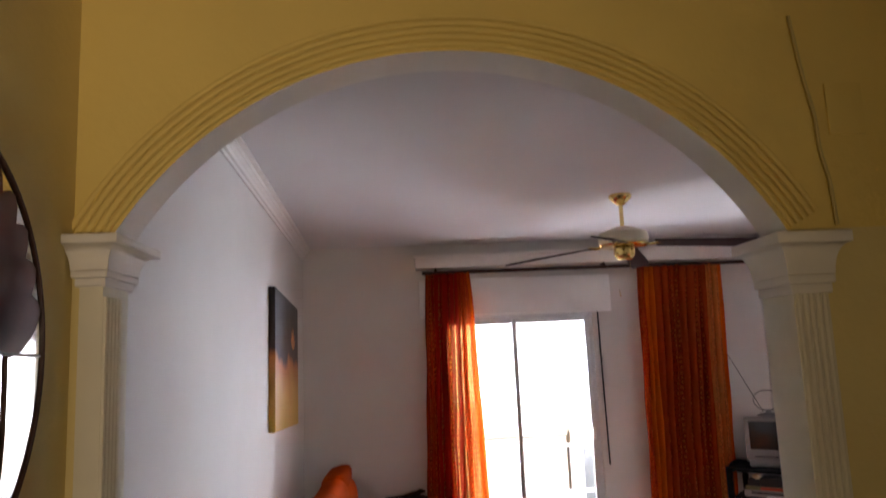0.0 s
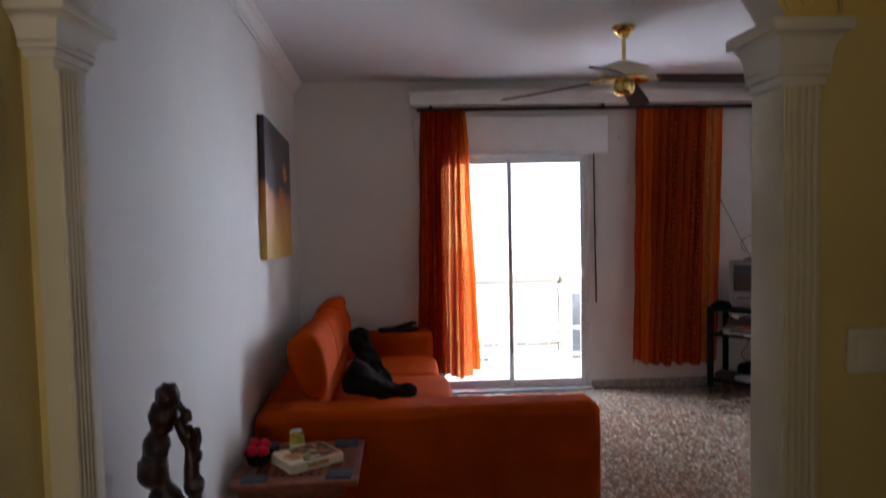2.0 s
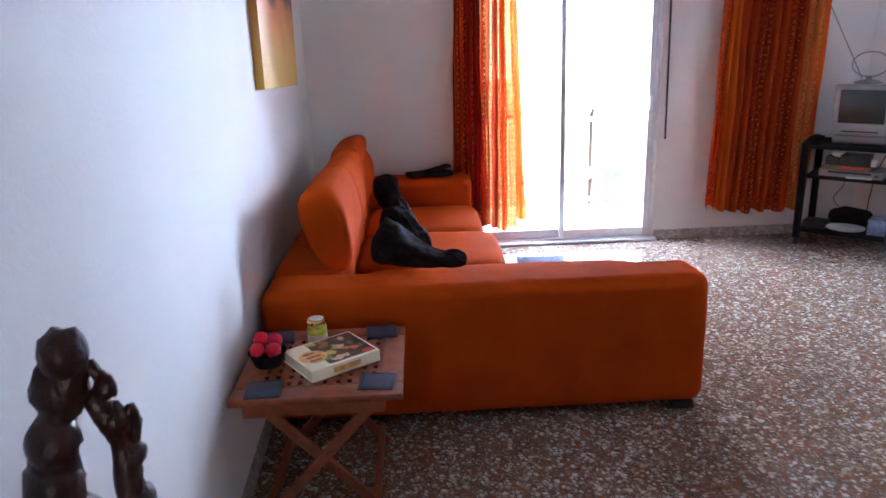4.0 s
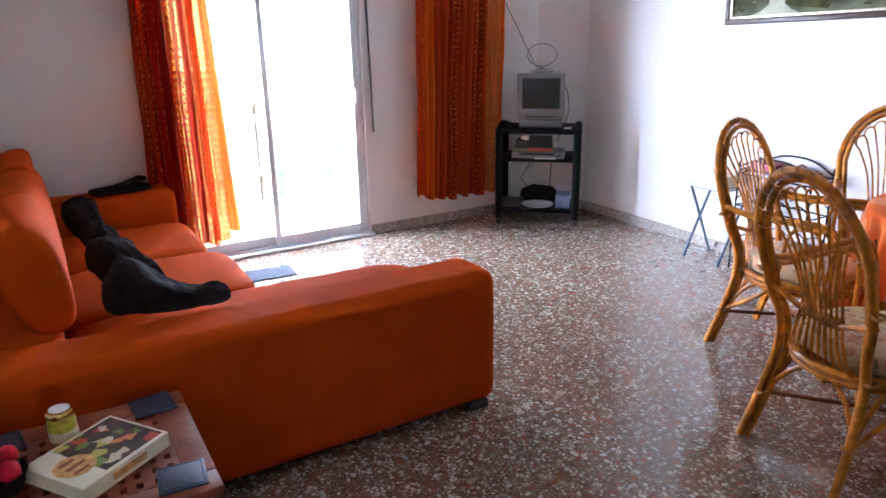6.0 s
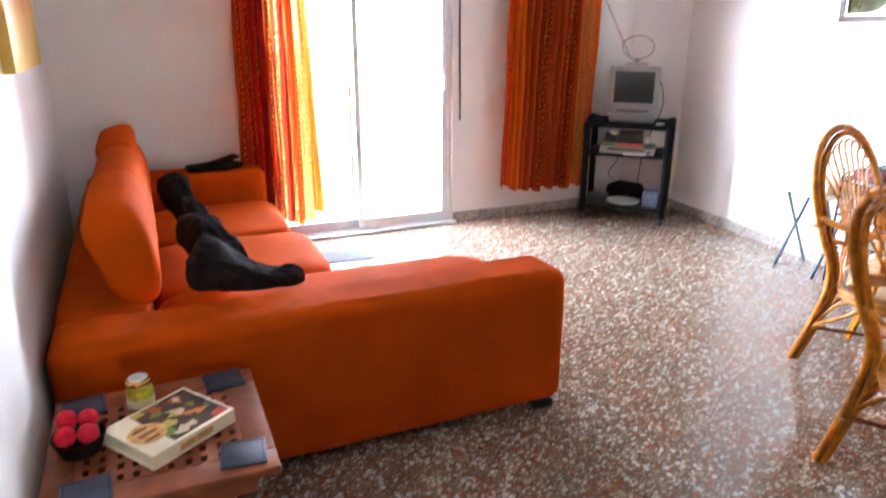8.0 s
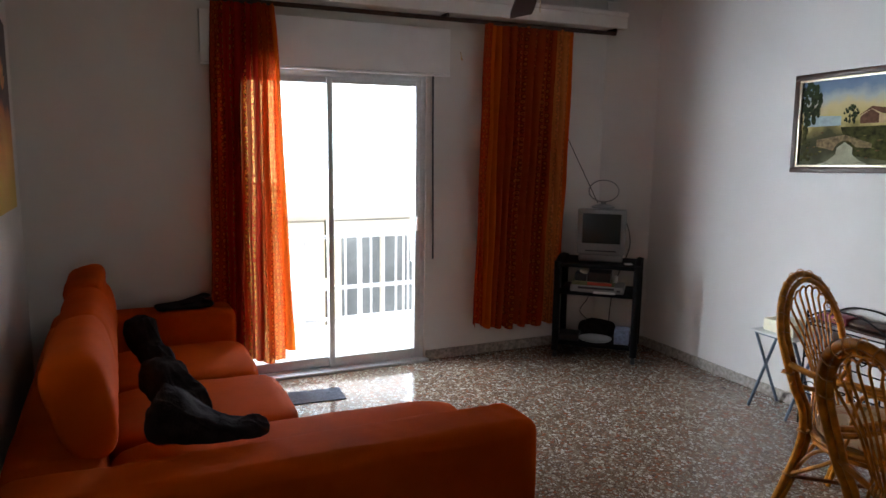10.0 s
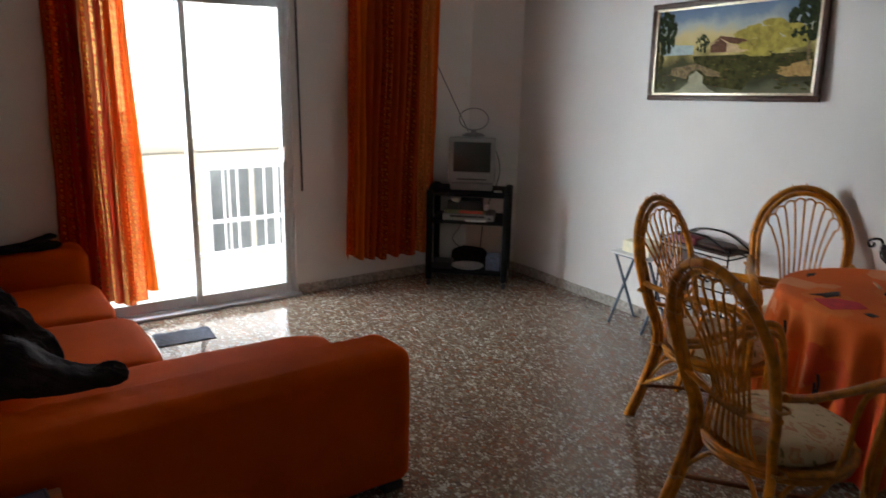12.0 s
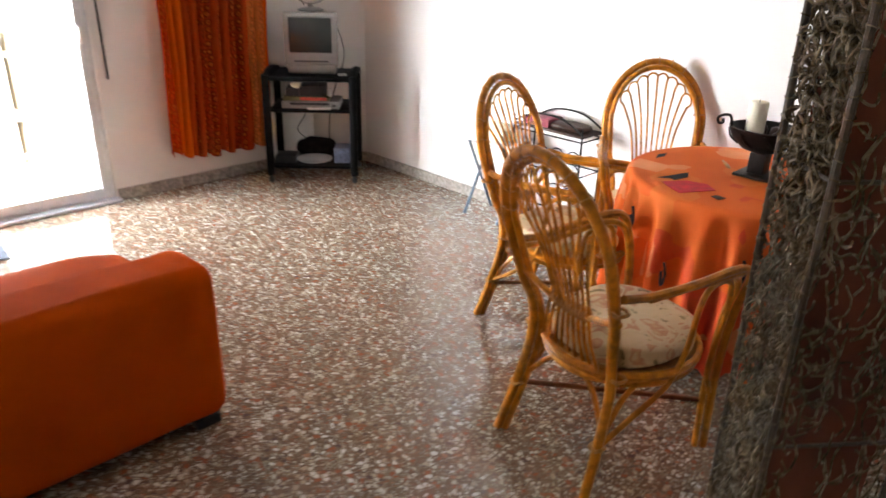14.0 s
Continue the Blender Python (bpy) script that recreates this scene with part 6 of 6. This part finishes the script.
# ---------------------------------------------------------------- woven floor lamp
def vine_lamp():
    a, b, H = 0.10, 0.17, 1.80
    t = thing("woven_floor_lamp", pose(1.574, 2.184, 0, 0, 0, 51) @ pose(0, -0.07, 0), "tall oblong floor lamp of woven grey vines over terracotta cloth", "floor lamp")

    def narrowed(bm):
        """Draws the foot in towards the middle."""
        for v in bm.verts:
            k = 0.87 + 0.13 * v.co.z / H
            v.co.x, v.co.y = v.co.x * k, v.co.y * k
        return bm
    part("lining", narrowed(B((-a + 0.032, -b + 0.032, 0.02, a - 0.032, b - 0.032, H))), M_LINING, t)
    for x in (-a, a):
        for y in (-b, b):
            stick = part("corner_stick", narrowed(T([(x, y, 0), (x * 1.02, y * 0.99, 0.5), (x * 0.99, y * 1.01, 1.1), (x, y, H + 0.02)], 0.0085, 8)), M_STICK, t)
            wrap = bmesh.new()
            for k in range(46):
                z = 0.03 + k * 0.0385
                tube(wrap, [(x + 0.0105 * math.cos(q), y + 0.0105 * math.sin(q), z + 0.003 * math.sin(q + k)) for q in (2 * math.pi * n / 8 for n in range(8))], 0.0016, 4, True)
            part("wrapping", narrowed(wrap), M_VINE, stick)
    for z in (0.02, 0.62, 1.22, H):
        part("ring", narrowed(tube(bmesh.new(), [(-a, -b, z), (a, -b, z), (a, b, z), (-a, b, z)], 0.005, 6, True)), M_STICK, t)
    rnd = random.Random(5)
    for face in range(4):
        rot = Matrix.Rotation(face * math.pi / 2, 4, "Z")
        dense = face == 2
        w, d = (a, b) if face % 2 == 0 else (b, a)
        bm = bmesh.new()
        # long strands that run upwards, wavering from side to side
        for k in range(34 if dense else 9):
            u0, ph, wv = rnd.uniform(-w + 0.01, w - 0.01), rnd.uniform(0, 6.3), rnd.uniform(0.006, 0.018)
            z0 = 0.0 if dense else rnd.uniform(0.0, 1.2)
            n = 54 if dense else 16
            top = H if dense else min(H, z0 + 0.5)
            pts = []
            for i in range(n):
                z = z0 + (top - z0) * i / (n - 1)
                u = u0 + wv * math.sin(z * 34 + ph) + 0.012 * math.sin(z * 11 + 2 * ph)
                pts.append((min(w - 0.002, max(-w + 0.002, u)), -d + 0.014 + 0.012 * math.sin(z * 29 + 1.7 * ph), z))
            tube(bm, pts, rnd.uniform(0.0022, 0.0031), 6)
        # short hooks that curl over and under them
        for k in range((200, 330, 1000, 330)[face]):
            z, u = rnd.uniform(0.03, H - 0.03), rnd.uniform(-w + 0.012, w - 0.012)
            a0, r = rnd.uniform(0, 2 * math.pi), rnd.uniform(0.016, 0.036) if dense else rnd.uniform(0.024, 0.058)
            sweep = rnd.uniform(1.4, 3.0) * rnd.choice((-1, 1))
            ell = rnd.uniform(0.6, 1.0)
            pts = []
            for i in range(8):
                q = a0 + sweep * i / 7
                du, dz = r * ell * math.cos(q), r * 1.15 * math.sin(q)
                depth = d - 0.010 + 0.020 * math.sin(math.pi * i / 7) + rnd.uniform(-0.002, 0.002)
                pts.append((min(w - 0.002, max(-w + 0.002, u + du)), -depth, min(H, max(0.01, z + dz))))
            tube(bm, pts, rnd.uniform(0.0022, 0.0033), 6)
        tagged(part("woven_vines", narrowed(moved(bm, rot)), M_VINE, t, angle=80), kind="stuff")


vine_lamp()


# ---------------------------------------------------------------- ceiling fan
def ceiling_fan():
    t = thing("ceiling_fan", pose(1.39, 4.55, ZC), "brass and cream ceiling fan with dark wooden blades, at rest", "ceiling fan")
    part("canopy", L([(0.07, 0.0), (0.075, -0.012), (0.068, -0.03), (0.04, -0.055), (0.022, -0.07), (0.0, -0.072)][::-1]), M_BRASS, t)
    part("rod", T([(0, 0, -0.06), (0, 0, -0.22)], 0.013, 10), M_BRASS, t)
    part("motor", L([(0.0, -0.33), (0.13, -0.328), (0.155, -0.315), (0.16, -0.28), (0.15, -0.255), (0.10, -0.235), (0.04, -0.215), (0.0, -0.214)], 0, 0, 36), M_FANWHITE, t)
    part("motor_band", L([(0.13, -0.345), (0.15, -0.342), (0.157, -0.331), (0.13, -0.3285)], 0, 0, 36), M_BRASS, t)
    part("switch_housing", L([(0.0, -0.43), (0.04, -0.428), (0.06, -0.41), (0.068, -0.385), (0.066, -0.352), (0.05, -0.346)], 0, 0, 28), M_BRASS, t)
    part("pull_chain", T([(0.03, 0.0, -0.42), (0.032, 0, -0.50)], 0.0015, 5), M_BRASS, t)
    for k in range(4):
        a = radians(64 + 90 * k)
        rot = Matrix.Rotation(a, 4, "Z")
        bm = bmesh.new()
        box(bm, 0.20, -0.066, -0.004, 0.79, 0.066, 0.004)
        bmesh.ops.subdivide_edges(bm, edges=bm.edges[:], cuts=4, use_grid_fill=True)
        for v in bm.verts:
            u = (v.co.x - 0.20) / 0.59
            v.co.y *= 0.78 + 0.30 * u
            if u > 0.93:
                v.co.y *= 0.86
        part("blade", moved(bm, rot @ Matrix.Translation((0.15, 0, -0.33)) @ Matrix.Rotation(radians(5.5), 4, "Y") @ Matrix.Translation((-0.15, 0, 0.0)) @ Matrix.Rotation(radians(-12), 4, "X")), M_MAHOGANY, t, "dark mahogany fan blade")
        br = bmesh.new()
        tube(br, smooth_path([(0.13, 0, -0.335), (0.17, 0.02, -0.338), (0.22, 0.03, -0.334)], 4), 0.007, 6)
        tube(br, smooth_path([(0.13, 0, -0.335), (0.17, -0.02, -0.340), (0.22, -0.03, -0.338)], 4), 0.007, 6)
        lathe(br, [(0.012, -0.342), (0.014, -0.333), (0.0, -0.330)], 0.225, 0.0, 10)
        part("blade_bracket", moved(br, rot), M_BRASS, t)


ceiling_fan()


# ---------------------------------------------------------------- hall
def round_mirror():
    R = 0.29
    m = pose(HX0 + 0.042, 0.92, 1.80, 0, 0, 5.4) @ Matrix.Rotation(radians(90), 4, "Y")
    t = thing("wall_mirror", m, "round wall mirror with bronze leaf inlay and dark rim", "mirror")
    part("back_plate", L([(R, -0.012), (R + 0.004, -0.006), (R + 0.004, 0.0), (R, 0.002)], 0, 0, 64), M_DARKWOOD, t)
    part("mirror_glass", L([(R - 0.012, 0.0022), (R - 0.010, 0.0045), (0.0, 0.0046)], 0, 0, 64), M_MIRROR, t)
    part("rim", tube(bmesh.new(), [(R * math.cos(a), R * math.sin(a), 0.004) for a in (2 * math.pi * k / 64 for k in range(64))], 0.005, 8, True), M_DARKWOOD, t)
    bronze = material("red_bronze_inlay", (0.10, 0.022, 0.014), 0.45, 0.0, vary=0.35, scale=14, spec=0.25)
    rnd = random.Random(3)
    # leaves on the upper half; local -x is up
    for k in range(13):
        a = radians(104 + 12.6 * k)
        for r0, ln, wd in ((R - 0.150, 0.140, 0.046), (R - 0.215, 0.125, 0.034), (R - 0.28, 0.115, 0.024)):
            pts = []
            n = 12
            for i in range(n):
                q = 2 * math.pi * i / n
                lx = r0 + ln * (0.5 + 0.5 * math.cos(q))
                ly = wd * math.sin(q) * (1 - 0.35 * math.cos(q))
                pts.append((lx * math.cos(a) - ly * math.sin(a), lx * math.sin(a) + ly * math.cos(a)))
            bm = bmesh.new()
            up = [bm.verts.new((x, y, 0.0072)) for x, y in pts]
            lo = [bm.verts.new((x, y, 0.0047)) for x, y in pts]
            bm.faces.new(up)
            for i in range(n):
                bm.faces.new((up[i - 1], up[i], lo[i], lo[i - 1]))
            bmesh.ops.recalc_face_normals(bm, faces=bm.faces[:])
            part("leaf_inlay", bm, bronze, t, smooth=False)
    for y in (-0.16, -0.05, 0.07, 0.17):
        part("lead_line", T([(0.0, y, 0.0055), (0.12, y * 0.96 + 0.008, 0.0055), (math.sqrt((R - 0.015) ** 2 - y * y), y * 0.9, 0.0055)], 0.0028, 5), M_DARKWOOD, t)
    part("lead_line", T([(0.0, -R + 0.012, 0.0055), (-0.004, 0, 0.0055), (0.0, R - 0.012, 0.0055)], 0.003, 5), M_DARKWOOD, t)


round_mirror()


def hall_cable():
    t = thing("wall_cable", pose(0, YH, 0), "grey cable hanging loose down the yellow wall", "cable")
    pts = [(0.712, -0.004, 2.385), (0.722, -0.006, 2.29), (0.728, -0.005, 2.25), (0.738, -0.006, 2.19), (0.742, -0.005, 2.12), (0.752, -0.006, 2.06), (0.756, -0.006, 1.98)]
    part("cable", T(pts, 0.0036, 6), M_CABLE, t)
    c = thing("junction_cover", pose(0.80, YH, 2.20), "square painted junction box cover on the wall", "junction cover")
    part("cover", B((-0.035, -0.006, -0.05, 0.035, 0.0, 0.05), bevel=0.002), M_YELLOW, c)
    s = thing("wall_socket", pose(0.815, YH, 1.40), "white light switch plate on the hall wall", "light switch")
    part("plate", B((-0.04, -0.008, -0.04, 0.04, 0.0, 0.04), bevel=0.003), M_PVC, s)
    part("rocker", B((-0.024, -0.012, -0.026, 0.024, -0.0082, 0.026), bevel=0.002), M_PVC, s)
    h = thing("wall_hook", pose(1.91, YB, 2.26), "small brass hook on the white wall", "hook")
    part("hook", T([(0, -0.002, 0.03), (0, -0.012, 0.01), (0, -0.018, -0.02), (0, -0.03, -0.03), (0, -0.034, -0.015)], 0.003, 6), M_BRASS, h)


hall_cable()


def door_mat():
    t = thing("door_mat", pose(0.70, 5.96, 0, 0, 0, -4), "dark blue-grey cloth mat by the balcony door", "mat")
    bm = bmesh.new()
    n = 16
    g = [[bm.verts.new((-0.17 + 0.34 * i / n, -0.11 + 0.22 * j / n, 0.006 + 0.006 * noise.noise(Vector((i * 0.4, j * 0.5, 3))))) for i in range(n + 1)] for j in range(n + 1)]
    for j in range(n):
        for i in range(n):
            bm.faces.new((g[j][i], g[j][i + 1], g[j + 1][i + 1], g[j + 1][i]))
    ext = bmesh.ops.extrude_face_region(bm, geom=bm.faces[:])
    for v in ext["geom"]:
        if isinstance(v, bmesh.types.BMVert):
            v.co.z = 0.0008
    bmesh.ops.recalc_face_normals(bm, faces=bm.faces[:])
    part("mat", bm, M_RUG, t, angle=60)


door_mat()
